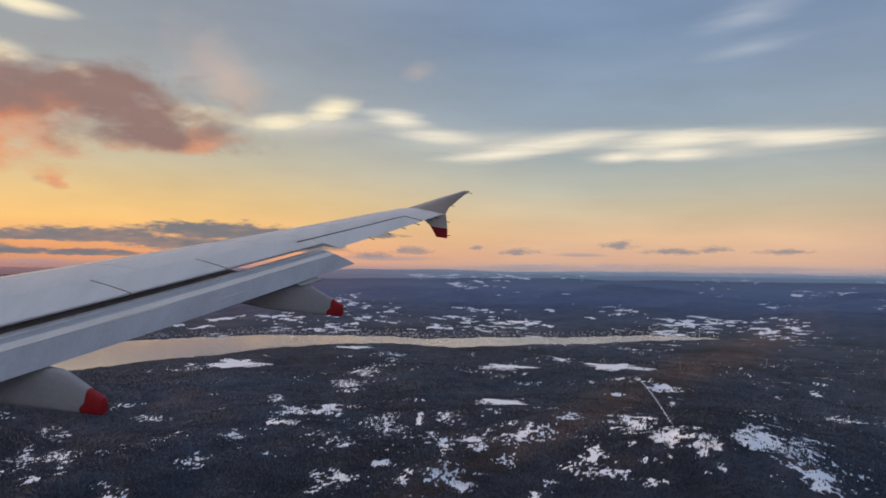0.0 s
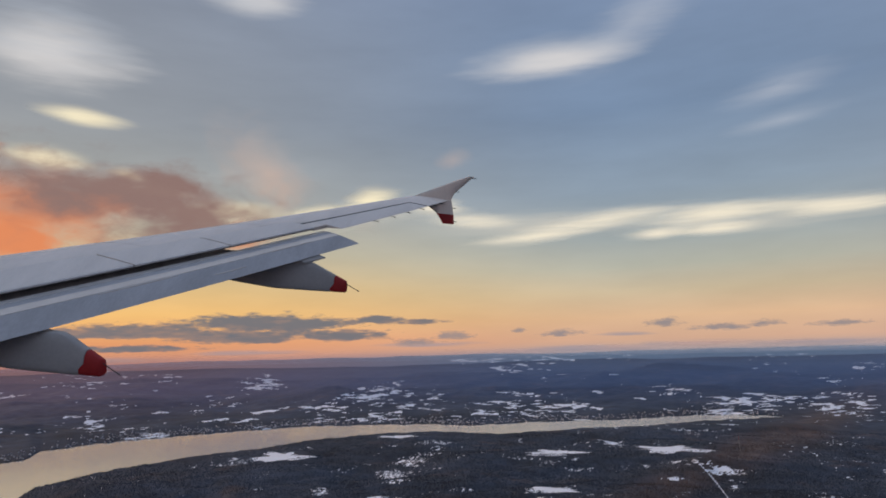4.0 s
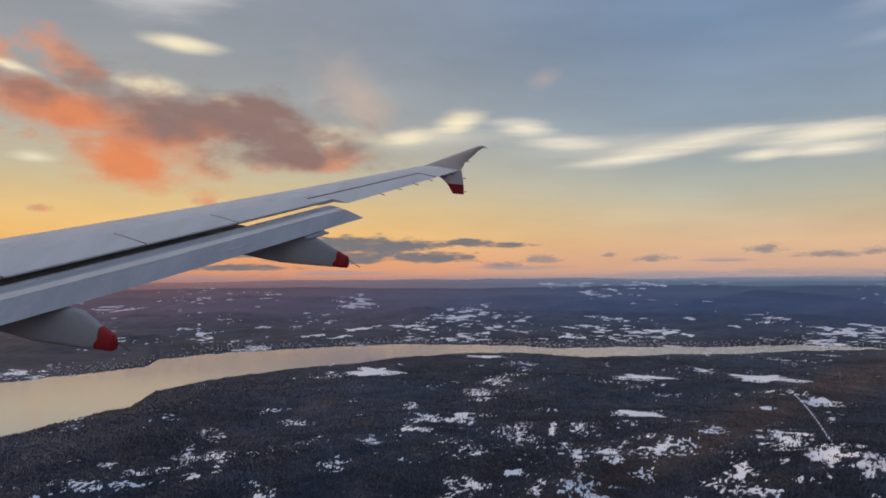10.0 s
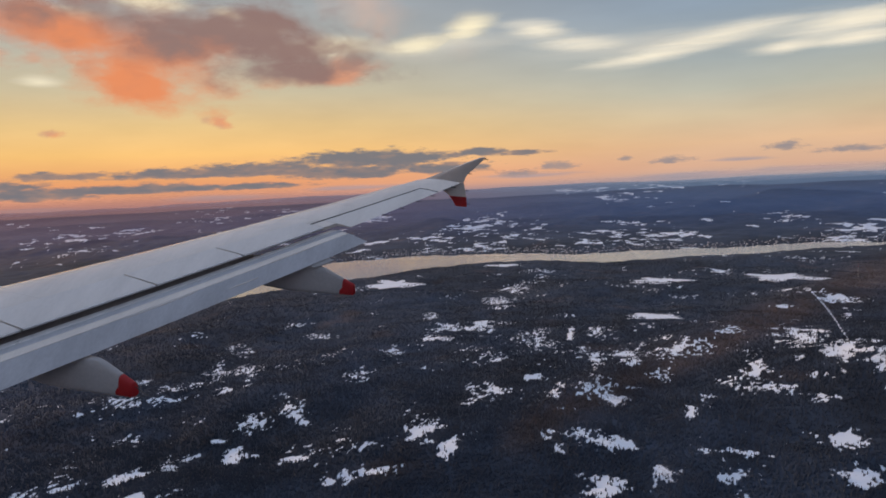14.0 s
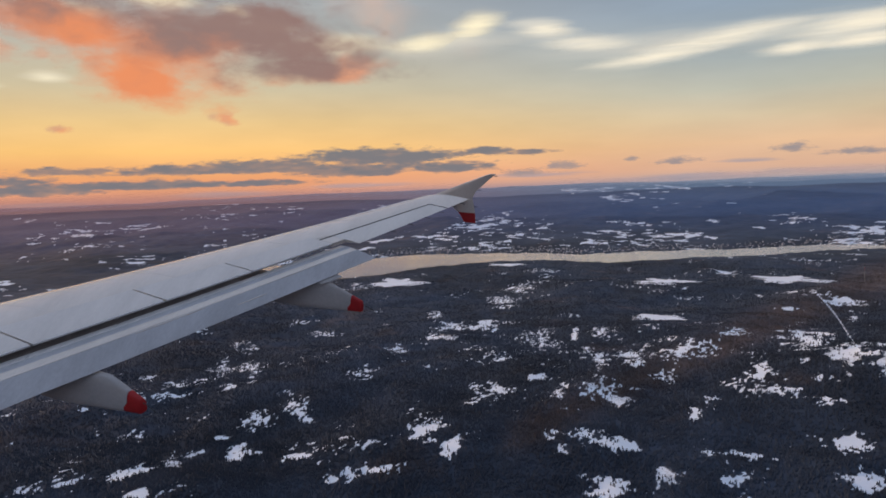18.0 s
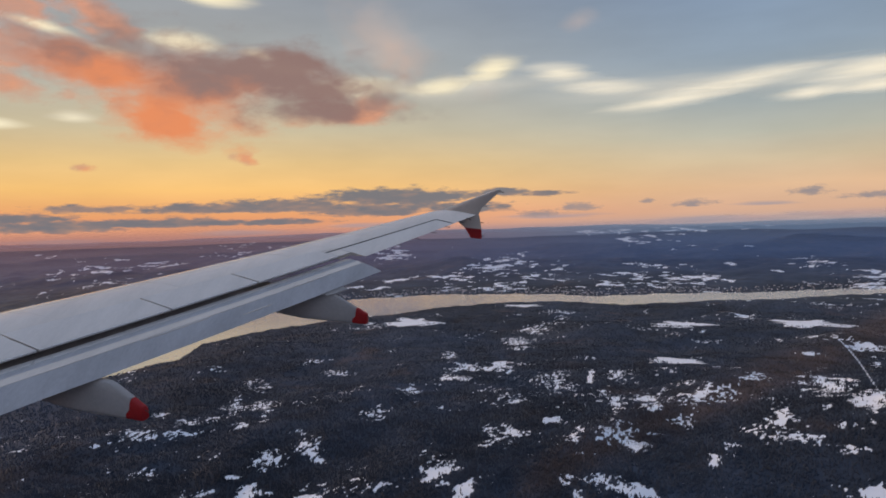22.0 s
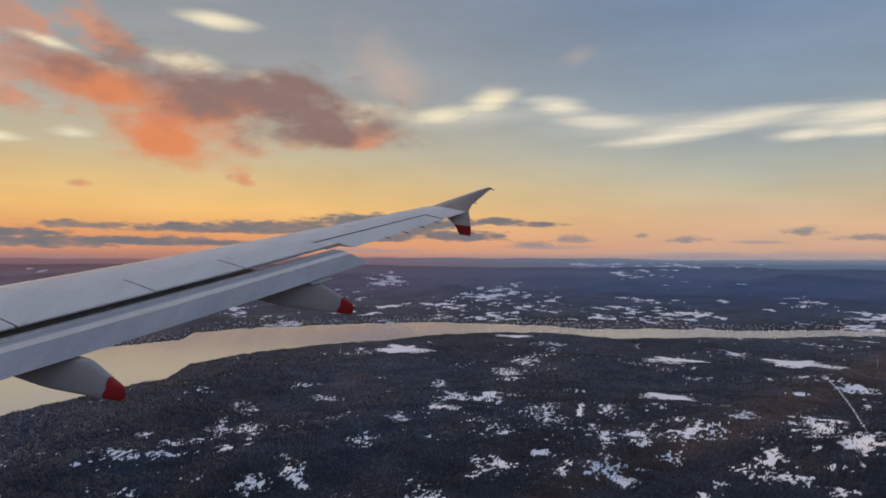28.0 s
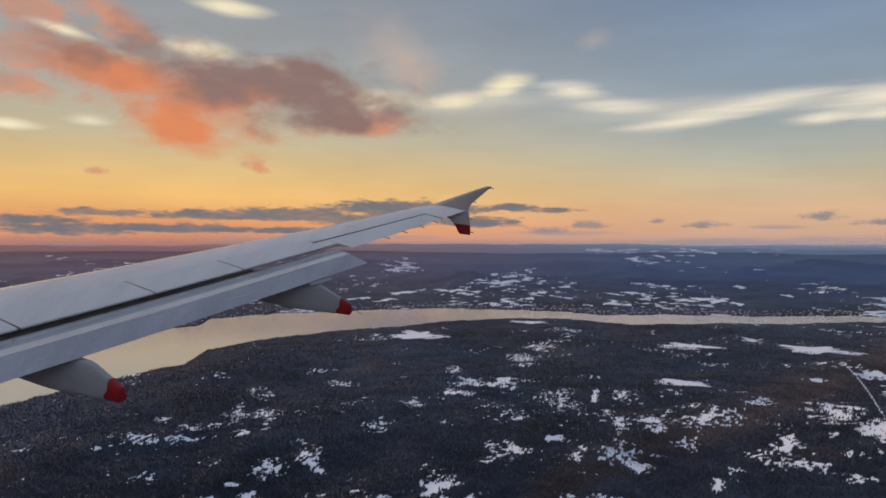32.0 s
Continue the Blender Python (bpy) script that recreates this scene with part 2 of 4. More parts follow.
line = [[section_point(y, q, True) + Vector((0, 0, dz)) for q, dz in ((0.730, 0.004), (0.747, 0.004), (0.747, -0.012), (0.730, -0.012))] for y in spans(12.75, 16.10, 6)]
part("hinge_seal", *loft(line), SEAL, wing, "dark aileron hinge line")
end = [[section_point(16.09 + dy, q, True) + Vector((0, 0, 0.004 if dy < 0.03 else 0.003)) for dy in (0.0, 0.022)] + [section_point(16.09 + dy, q, True) - Vector((0, 0, 0.01)) for dy in (0.022, 0.0)] for q in spans(0.74, 0.99, 5)]
part("end_seal", *loft(end), SEAL, wing)
for y in (3.6, 5.0, 8.3, 10.2, 12.4, 14.3):
    rib = [[section_point(y + dy, q, True) + Vector((0, 0, 0.003)) for dy in (0.0, 0.008)] + [section_point(y + dy, q, True) - Vector((0, 0, 0.006)) for dy in (0.008, 0.0)] for q in spans(0.17, 0.65, 8)]
    part("skin_joint", *loft(rib), PANEL, wing)
spanwise = [[section_point(y, q, True) + Vector((0, 0, dz)) for q, dz in ((0.652, 0.003), (0.657, 0.003), (0.657, -0.008), (0.652, -0.008))] for y in spans(5.6, 12.92, 10)]
part("spoiler_hinge_seal", *loft(spanwise), FAIRING, wing)

# slats along the nose
for a, b in ((2.6, 6.58), (6.6, 9.3), (9.32, 12.0), (12.02, 14.6), (14.62, 16.6)):
    ring = []
    for y in spans(a, b, 4):
        outer = [section_point(y, s, True) + Vector((0, 0, 0.012)) for s in (0.17, 0.13, 0.09, 0.06, 0.035, 0.015, 0.004)]
        outer += [section_point(y, 0.0, True) + Vector((-0.012, 0, 0))]
        outer += [section_point(y, s, False) - Vector((0, 0, 0.012)) for s in (0.01, 0.03, 0.06)]
        inner = [p + Vector((0.03, 0, 0)) for p in reversed(outer)]
        ring.append(outer + inner)
    part("slat", *loft(ring), SLAT, wing, "bare metal leading edge slat")

# spoiler panels
SPOILERS = (5.6, 7.55, 9.47, 11.07, 12.92)
for a, b in zip(SPOILERS[:-1], SPOILERS[1:]):
    ring = []
    for y in spans(a + 0.016, b - 0.016, 4):
        ks = spans(SPOILER_S0, SPOILER_S1, 6)
        up = [section_point(y, s, True) + Vector((0, 0, 0.016)) for s in ks]
        dn = [p - Vector((0, 0, 0.014 + 0.03 * (1 - i / 6))) for i, p in enumerate(up)]
        ring.append(up + list(reversed(dn)))
    part("spoiler", *loft(ring), PANEL, wing, "grey spoiler panel lying flat")
    edge = [[section_point(y, SPOILER_S1, True) + Vector((dx, 0, dz)) for dx, dz in ((0, 0.014), (0.02, 0.010), (0.02, -0.012), (0, -0.016))] for y in spans(a + 0.02, b - 0.02, 4)]
    part("edge_seal", *loft(edge), TRIM, wing, "worn bright trailing seal")

# cove behind the spar, dark
cove = []
for y in spans(2.0, FLAP_END - 0.02, 12):
    p, q = section_point(y, COVE_S + 0.003, True), section_point(y, 0.84, True)
    cove.append([p - Vector((0, 0, 0.06)), q - Vector((0, 0, 0.05)), q - Vector((0, 0, 0.065)), p - Vector((0, 0, 0.12))])
part("cove_lining", *loft(cove), COVE, wing, "dark lining over the flap slot")


def flap_ring(y, reach=0.40):
    """Flap section, lowered and run out."""
    drop = 0.30 + 0.012 * max(0.0, 12.5 - y)
    c = 0.98 - 0.022 * (y - 6.4)
    tip = Vector((tail(y) + reach, y, dihedral(y) - drop))
    turn = radians(-8.5)
    out = []
    for top in (True, False):
        ks = [(1 - math.cos(math.pi * i / 10)) / 2 for i in range(11)]
        for s in (reversed(ks) if top else ks[1:-1]):
            th = 5 * 0.14 * (0.2969 * math.sqrt(s) - 0.126 * s - 0.3516 * s * s + 0.2843 * s ** 3 - 0.1010 * s ** 4) * c
            dx, dz = (s - 1) * c, (th * 1.15 if top else -th * 0.5)
            out.append(tip + Vector((dx * math.cos(turn) - dz * math.sin(turn), 0, dx * math.sin(turn) + dz * math.cos(turn))))
    return out


spar = []
for y in spans(2.0, FLAP_END - 0.02, 12):
    p, q = section_point(y, COVE_S + 0.002, True), section_point(y, COVE_S + 0.002, False)
    spar.append([p - Vector((0, 0, 0.02)), p - Vector((-0.012, 0, 0.02)), q + Vector((0.012, 0, 0.01)), q + Vector((0, 0, 0.01))])
part("rear_spar", *loft(spar), COVE, wing, "dark rear spar behind the flap slot")
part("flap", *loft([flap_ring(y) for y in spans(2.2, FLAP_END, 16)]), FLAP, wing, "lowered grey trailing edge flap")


shroud = []
for y in spans(2.0, 11.0, 10):
    q, r = section_point(y, COVE_S, False), flap_ring(y)[10]
    shroud.append([q + Vector((0, 0, 0.02)), r + Vector((0.30, 0, -0.10)), r + Vector((0.30, 0, -0.115)), q])
part("slot_shroud", *loft(shroud), COVE, wing, "dark plate closing the slot from below")


def flap_strip(name, j0, j1, mat, label, a=2.2, b=FLAP_END - 0.01):
    """A thin strip lying on the upper side of the flap, between two points of its section."""
    rings = []
    for y in spans(a, b, 16):
        top = flap_ring(y)[j0:j1]
        rings.append([q + Vector((0, 0, 0.004)) for q in top] + [q - Vector((0, 0, 0.004)) for q in reversed(top)])
    part(name, *loft(rings), mat, wing, label)


flap_strip("flap_nose_strip", 7, 10, TRIM, "pale worn strip along the flap nose")
flap_strip("flap_rub_strip", 5, 7, WING, "lighter rub strip on the flap")
scuffs = random.Random(4)
for q in range(8):
    y0, share = 3.0 + 9.0 * scuffs.random(), scuffs.uniform(2.6, 5.6)
    j, blend, y1 = int(share), share % 1, y0 + scuffs.uniform(0.25, 1.3)
    rings = []
    for i, y in enumerate(spans(y0, min(y1, FLAP_END - 0.1), 6)):
        ring = flap_ring(y)
        p = ring[j].lerp(ring[j + 1], blend) + Vector((0, 0, 0.006))
        w = 0.003 + 0.007 * math.sin(math.pi * (i + 0.3) / 6.6)
        rings.append([p + Vector((-w, 0, 0)), p + Vector((w, 0, 0)), p + Vector((w, 0, -0.008)), p + Vector((-w, 0, -0.008))])
    part("scuff", *loft(rings), WING, wing, "pale worn scuff on the flap")
tab = []
for y, reach_to in ((11.75, 0.03), (11.95, 0.08), (12.2, 0.08), (12.22, 0.02)):
    q = flap_ring(y)[0]
    tab.append([q + Vector((-0.12, 0, 0.004)), q + Vector((reach_to, 0, -0.045)), q + Vector((reach_to, 0, -0.065)), q + Vector((-0.12, 0, -0.03))])
part("carriage_fairing", *loft(tab), FAIRING, wing, "small grey fairing behind the flap track")


def fairing(y, length, size):
    """A canoe fairing under the flap: flat keel, sloping back, squared red tail."""
    x1, z1 = tail(y) + 1.10, dihedral(y) - 0.74
    n, k, cap = 30, 20, 0.205
    stations = spans(0.0, 1.0 - cap / length, n) + [1.0 - cap / length + 0.002, 1.0 - cap / length / 2, 0.997, 1.0]
    rings = []
    for u in stations:
        back_of = length * (1 - u)
        half = size * (0.085 + 0.115 * min(1.0, back_of / 1.1)) * min(1.0, 0.15 + 2.2 * u) * (0.9 if u == 1.0 else 1.0)
        low = z1 - 0.095 - 0.095 * min(1.0, back_of / 1.3) + 0.13 * (back_of / 3.5) ** 2
        high = min(z1 + 0.10 + size * 0.44 * back_of, dihedral(y) - 0.34 - 0.012 * max(0.0, 12.5 - y))
        if u == 1.0:
            low, high = low + 0.015, high - 0.015
        ring = []
        for j in range(k):
            a = 2 * math.pi * j / k
            sx, sz = math.cos(a), math.sin(a)
            ring.append(Vector((x1 - back_of, y + half * (1 - 0.2 * (sz + 1)) * abs(sx) ** 0.5 * (1 if sx > 0 else -1), (low + high) / 2 + (high - low) / 2 * abs(sz) ** 0.62 * (1 if sz > 0 else -1))))
        rings.append(ring)
    for ring in rings[n:n + 2]:
        middle = sum(v.z for v in ring) / len(ring)
        for v in ring:
            v.x -= 0.06 if v.z < middle - 0.01 else 0.0
    body = part("flap_track_fairing", *loft(rings[:n + 1]), FAIRING, wing, "grey canoe fairing under the flap")
    part("tail_cap", *loft(rings[n + 1:]), RED, body, "red painted fairing tail")
    w = [[Vector((x1 + 0.24 * q, y + 0.007 * math.cos(a), z1 + 0.05 - 0.10 * q + 0.007 * math.sin(a))) for a in (0, 1.57, 3.14, 4.71)] for q in (0, 1)]
    part("static_wick", *loft(w), WICK, body)
    return body


fairing(7.79, 4.1, 1.0)
fairing(11.93, 3.2, 0.88)

# wingtip fence: a swept blade above and below the tip
xt, zt = tail(16.95), dihedral(16.95)


def blade(profile, thick):
    """profile: (fore, aft, height) rows; thin lens section."""
    rings = []
    for fore, aft, h, lean in profile:
        c = aft - fore
        up = [(fore + c * s, thick * math.sqrt(max(0.0, math.sin(math.pi * s ** 0.6)))) for s in spans(0, 1, 8)]
        rings.append([Vector((x, 16.99 + lean + d, zt + h)) for x, d in up] + [Vector((x, 16.99 + lean - d, zt + h)) for x, d in reversed(up[1:-1])])
    return loft(rings)


upper = part("fence_upper", *blade([(xt - 0.95, xt + 0.06, -0.02, 0.0), (xt - 0.75, xt + 0.09, 0.07, 0.01), (xt - 0.55, xt + 0.13, 0.16, 0.02), (xt - 0.18, xt + 0.30, 0.33, 0.03), (xt + 0.20, xt + 0.46, 0.50, 0.05), (xt + 0.40, xt + 0.57, 0.585, 0.06), (xt + 0.45, xt + 0.57, 0.60, 0.06)], 0.035), WING, wing, "grey swept fence above the wingtip")
lower = part("fence_lower", *blade([(xt - 0.85, xt + 0.07, -0.024, 0.0), (xt - 0.54, xt + 0.11, -0.18, 0.0), (xt - 0.38, xt + 0.13, -0.28, 0.0), (xt - 0.28, xt + 0.15, -0.355, 0.0)], 0.035), WING, wing, "grey lower half of the fence")
part("fence_red_tip", *blade([(xt - 0.278, xt + 0.15, -0.358, 0.0), (xt - 0.20, xt + 0.16, -0.45, 0.0), (xt - 0.12, xt + 0.17, -0.575, 0.0), (xt - 0.10, xt + 0.165, -0.59, 0.0)], 0.03), RED, lower, "red painted lower fence tip")


def wick(p, d, parent):
    rings = [[p + d * u + Vector((0, 0.008 * math.cos(a), 0.008 * math.sin(a))) for a in (0, 1.57, 3.14, 4.71)] for u in (0, 1)]
    part("static_wick", *loft(rings), WICK, parent)


for h, x in ((0.56, 0.55), (0.20, 0.16), (-0.20, 0.10), (-0.52, 0.15)):
    wick(Vector((xt + x, 17.0, zt + h)), Vector((0.09, 0, 0)), upper if h > 0 else lower)
for y in (14.2, 14.75, 15.3, 15.8, 16.3, 16.6):
    wick(section_point(y, 0.99, True), Vector((0.12, 0.01, -0.02)), wing)

# the finished wing is flattened in depth along sight lines, to fit the camera's view
FIT_EYE, FIT_AXIS = Vector((13.3766, 1.1232, 3.2084)), Vector((-0.29888, 0.94556, -0.12878))
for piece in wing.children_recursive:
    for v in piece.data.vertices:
        run = v.co - FIT_EYE
        v.co = FIT_EYE + run * (2.400 / (1 + 0.120 * run.dot(FIT_AXIS)))
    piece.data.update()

# ---------------------------------------------------------------- terrain
LATTICE = np.random.RandomState(7).rand(256, 256)


def value_noise(x, y):
    xi, yi = np.floor(x).astype(int), np.floor(y).astype(int)
    fx, fy = x - xi, y - yi
    fx, fy = fx * fx * (3 - 2 * fx), fy * fy * (3 - 2 * fy)
    a, b = LATTICE[xi % 256, yi % 256], LATTICE[(xi + 1) % 256, yi % 256]
    c, d = LATTICE[xi % 256, (yi + 1) % 256], LATTICE[(xi + 1) % 256, (yi + 1) % 256]
    return (a * (1 - fx) + b * fx) * (1 - fy) + (c * (1 - fx) + d * fx) * fy


def fbm(x, y, octaves=4, gain=0.5):
    total, amp, norm = 0.0, 1.0, 0.0
    for o in range(octaves):
        total = total + amp * value_noise(x * 2 ** o + 17.3 * o, y * 2 ** o + 9.1 * o)
        norm, amp = norm + amp, amp * gain
    return total / norm


# shorelines as depression angles (degrees) over azimuth
FAR_SHORE = ((-64, -54, -46, -40.6, -39.6, -34, -27.5, -24.4, -19.7, -15, -10.3, -7.5, -5.7, -1.4, 2.8, 6.7, 9.6, 12.7, 17, 36),
             (7.6, 7.1, 6.65, 6.3, 5.75, 5.42, 5.25, 5.15, 5.05, 5.08, 5.2, 5.37, 5.28, 5.13, 5.05, 4.86, 4.68, 4.6, 4.72, 4.7))
NEAR_SHORE = ((-64, -54, -48, -43.5, -41.6, -39.9, -35, -29.3, -24.2, -19.7, -15, -10.3, -5.7, -1.4, 2.8, 6.7, 9.6, 12.7, 17, 36),
              (13.0, 11.3, 10.3, 9.5, 9.3, 8.25, 7.45, 6.95, 6.6, 6.15, 5.78, 5.78, 6.1, 5.89, 5.62, 5.45, 5.2, 4.95, 4.73, 4.71))


def reach(shore, az):
    e = np.interp(az, *shore)
    e = e + 0.10 * (value_noise(az * 1.3 + 40, az * 0 + len(shore[0])) - 0.5) + 0.07 * (value_noise(az * 5 + 9, az * 0 + 3.5) - 0.5)
    return ALT / np.tan(np.radians(e))


# (azimuth, depression, half width, half depth), degrees
LAKES = ((-0.8, 7.57, 2.0, 0.23), (7.8, 7.22, 2.3, 0.22), (-1.4, 10.41, 1.9, 0.18), (-22.8, 7.31, 1.8, 0.30), (-13.8, 6.12, 1.3, 0.10))
FIELDS = ((-19.8, 10.10, 0.7, 0.30), (-18.5, 11.14, 1.1, 0.69), (-19.8, 11.94, 1.2, 0.25), (-15.8, 11.17, 0.9, 0.51), (-8.0, 11.80, 0.5, 0.49), (-5.9, 11.61, 1.0, 0.45),
          (-7.4, 13.12, 0.5, 0.53), (-6.3, 13.84, 0.8, 0.48), (-3.4, 13.63, 1.7, 0.39), (0.4, 13.08, 1.2, 0.30), (-11.2, 15.42, 1.2, 0.40), (-9.1, 16.29, 1.1, 0.61),
          (-8.4, 17.73, 1.1, 0.30), (-15.4, 16.57, 2.1, 0.57), (-17.1, 17.23, 0.9, 0.31), (-14.2, 13.81, 1.6, 0.18), (2.0, 16.64, 1.6, 0.45), (1.2, 17.61, 0.6, 0.57),
          (-4.7, 20.04, 1.4, 0.74), (-10.1, 20.42, 1.0, 0.75), (-21.2, 19.12, 1.1, 1.03), (-18.5, 20.45, 1.3, 0.76))
CLEARINGS = ((-37.5, 13.09, 0.8, 0.61), (-35.3, 13.50, 0.7, 0.61), (-35.9, 11.69, 0.9, 0.40), (-40.7, 14.05, 1.7, 0.30), (-32.0, 16.60, 0.9, 0.86), (-31.3, 17.82, 0.8, 0.26),
             (-35.2, 17.39, 1.2, 0.76), (-29.0, 11.15, 1.0, 0.18), (-31.1, 10.12, 0.8, 0.18), (-26.3, 14.45, 1.0, 0.36), (-10.9, 12.30, 1.3, 0.59), (-14.1, 9.10, 1.0, 0.37),
             (-0.8, 11.99, 0.5, 0.22), (3.9, 11.30, 0.8, 0.34), (-6.8, 15.95, 1.4, 0.69), (-0.7, 14.97, 1.1, 0.51), (-6.9, 19.56, 1.2, 0.50), (-27.6, 19.48, 0.7, 0.21),
             (-43.2, 13.35, 0.5, 0.21), (10.2, 15.74, 1.4, 0.31), (6.6, 15.38, 1.9, 0.40), (21.0, 12.5, 2.0, 0.7))


def depression(d):
    return np.degrees(np.arctan2(ALT, d + 1e-6))


def blob(az, d, e, rows, rough):
    """How deep inside one of the listed patches, seen under the angle e; above 0 inside."""
    x, y = d / SC * np.sin(np.radians(az)), d / SC * np.cos(np.radians(az))
    wob = (fbm(x / 34, y / 34, 5, 0.6) - 0.5) * rough
    best = np.full(np.shape(az), -9.0)
    wx, wy = fbm(x / 70 + 31, y / 70, 3) - 0.5, fbm(x / 70, y / 70 + 57, 3) - 0.5
    for a, b, w, h in rows:
        r = np.sqrt(((az - a) / w + rough * wx) ** 2 + ((e - b) / h + rough * wy) ** 2)
        best = np.maximum(best, 1 - r + wob)
    return best


def birch_ridge(az, e):
    """The long wooded rise that runs aslant through the near woods."""
    return np.exp(-((e - 13.7 + 0.488 * az + 0.9 * (value_noise(az / 3 + 5, az * 0 + 2.5) - 0.5)) / 1.25) ** 2) * np.clip((az + 15) / 4, 0, 1) * np.clip((24 - az) / 5, 0, 1)


def birch_share(az, d):
    """Where bare birch stands among the spruce, 0 to 1."""
    x, y = d / SC * np.sin(np.radians(az)), d / SC * np.cos(np.radians(az))
    return np.clip(birch_ridge(az, lie(az, d)) * (0.35 + 1.3 * fbm(x / 22 + 3, y / 30 + 8, 4, 0.6)), 0, 1)


def relief(az, d):
    """Height of the land before the water is cut in."""
    x, y = d / SC * np.sin(np.radians(az)), d / SC * np.cos(np.radians(az))
    near, far = reach(NEAR_SHORE, az), reach(FAR_SHORE, az)
    swell = (fbm(x / 260 + 3, y / 260 + 8, 4) - 0.45)
    z_near = SC * (4.0 + 52 * swell * np.clip((near - d) / (500 * SC), 0.12, 1))
    hill = np.exp(-(((az - 15) / 11) ** 2 + ((d / SC - 1230) / 330) ** 2))
    z_near = z_near + 60 * SC * hill + 10 * SC * birch_ridge(az, depression(d))
    rise = np.clip((d - far) / np.maximum(RIM - far, 1), 0, 1)
    hills = fbm(az / 9 + 50, np.log(d + 1.0) * 5, 6)
    z_far = 1.5 * SC + rise * (ALT + 2 - 34 * np.clip((-18 - az) / 32, 0, 1)) + 215 * SC * (hills - 0.5) * np.clip(rise * 3, 0, 1) * np.clip((1 - rise) * 2.2, 0.22, 1)
    z = np.where(d > (near + far) / 2, z_far, z_near)
    wet = np.minimum(d - near, far - d)
    z = np.where(wet > -18 * SC, np.minimum(z, np.clip(-wet * 0.12, -3.0 * SC, 2.2 * SC)), z)
    return z


MORE_FIELDS = ((-4.6, 16.91, 1.0, 0.34), (-3.0, 15.97, 0.8, 0.17), (9.6, 11.10, 1.1, 0.16), (11.7, 8.63, 1.1, 0.30), (12.3, 9.88, 0.5, 0.31), (3.5, 6.85, 0.9, 0.17),
               (7.7, 9.40, 0.8, 0.12), (9.2, 8.09, 1.3, 0.16), (-37.0, 14.74, 0.6, 0.34), (-46.9, 16.98, 0.4, 0.24), (-50.6, 13.85, 0.5, 0.19), (-40.2, 19.29, 1.5, 0.36),
               (-36.6, 19.67, 1.3, 0.45), (-31.6, 20.58, 1.8, 0.25), (-37.6, 18.47, 0.8, 0.16), (-22.9, 12.63, 1.0, 0.32), (8.9, 11.5, 1.8, 0.75), (11.9, 12.9, 2.2, 1.1),
               (14.6, 13.1, 2.1, 1.1), (6.4, 14.16, 0.9, 0.67), (18.8, 11.6, 2.3, 0.9), (22.5, 14.0, 2.0, 0.9))
LOW_FIELDS = ((-5.1, 23.75, 3.0, 0.8), (-0.5, 22.31, 1.1, 0.49), (-43.5, 19.78, 2.2, 0.35), (-49.7, 19.81, 2.2, 0.35), (-44.4, 21.48, 1.6, 0.3), (13.3, 20.83, 1.2, 0.67),
              (12.7, 18.73, 1.4, 0.5), (-28.8, 22.62, 1.5, 0.6), (4.6, 22.13, 0.8, 0.7), (5.4, 23.40, 1.2, 0.39), (-24.6, 22.2, 1.7, 0.5), (4.9, 20.26, 2.4, 0.4))
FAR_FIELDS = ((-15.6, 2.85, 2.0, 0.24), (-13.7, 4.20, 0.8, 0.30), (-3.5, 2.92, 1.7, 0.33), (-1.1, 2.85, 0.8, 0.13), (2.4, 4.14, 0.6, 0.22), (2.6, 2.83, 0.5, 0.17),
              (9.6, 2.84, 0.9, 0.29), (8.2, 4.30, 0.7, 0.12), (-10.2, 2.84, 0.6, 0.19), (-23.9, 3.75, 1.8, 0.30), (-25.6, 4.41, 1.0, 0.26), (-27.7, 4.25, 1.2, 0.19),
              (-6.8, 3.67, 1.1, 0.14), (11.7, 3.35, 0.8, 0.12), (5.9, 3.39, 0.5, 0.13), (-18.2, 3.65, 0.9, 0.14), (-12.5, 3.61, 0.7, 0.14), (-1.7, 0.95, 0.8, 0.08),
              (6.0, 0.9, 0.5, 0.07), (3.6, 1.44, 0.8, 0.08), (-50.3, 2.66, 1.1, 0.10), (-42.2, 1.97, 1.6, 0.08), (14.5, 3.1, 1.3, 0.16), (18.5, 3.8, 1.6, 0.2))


def lie(az, d):
    """Depression angle under which the land itself is seen."""
    return np.degrees(np.arctan2(ALT - relief(az, d), d + 1e-6))


def lake_site(a, b):
    """Distance and level at which a lake is seen under the depression b."""
    r = np.array(ALT / math.tan(radians(b)))
    for q in range(6):
        r = (ALT - relief(np.array(a), r)) / math.tan(radians(b))
    return float(r), float(relief(np.array(a), r))


LAKE_SITE = [lake_site(a, b) for a, b, w, h in LAKES]


def height(az, d):
    z = relief(az, d)
    e = depression(d)
    for (a, b, w, h), (away, level) in zip(LAKES, LAKE_SITE):
        b = math.degrees(math.atan2(ALT, away))
        r = np.sqrt(((az - a) / (w * 1.35)) ** 2 + ((e - b) / (h * 1.9)) ** 2)
        k = np.clip((1.35 - r) / 0.4, 0, 1)
        z = z * (1 - k) + (level - 0.2 * SC) * k
    return z


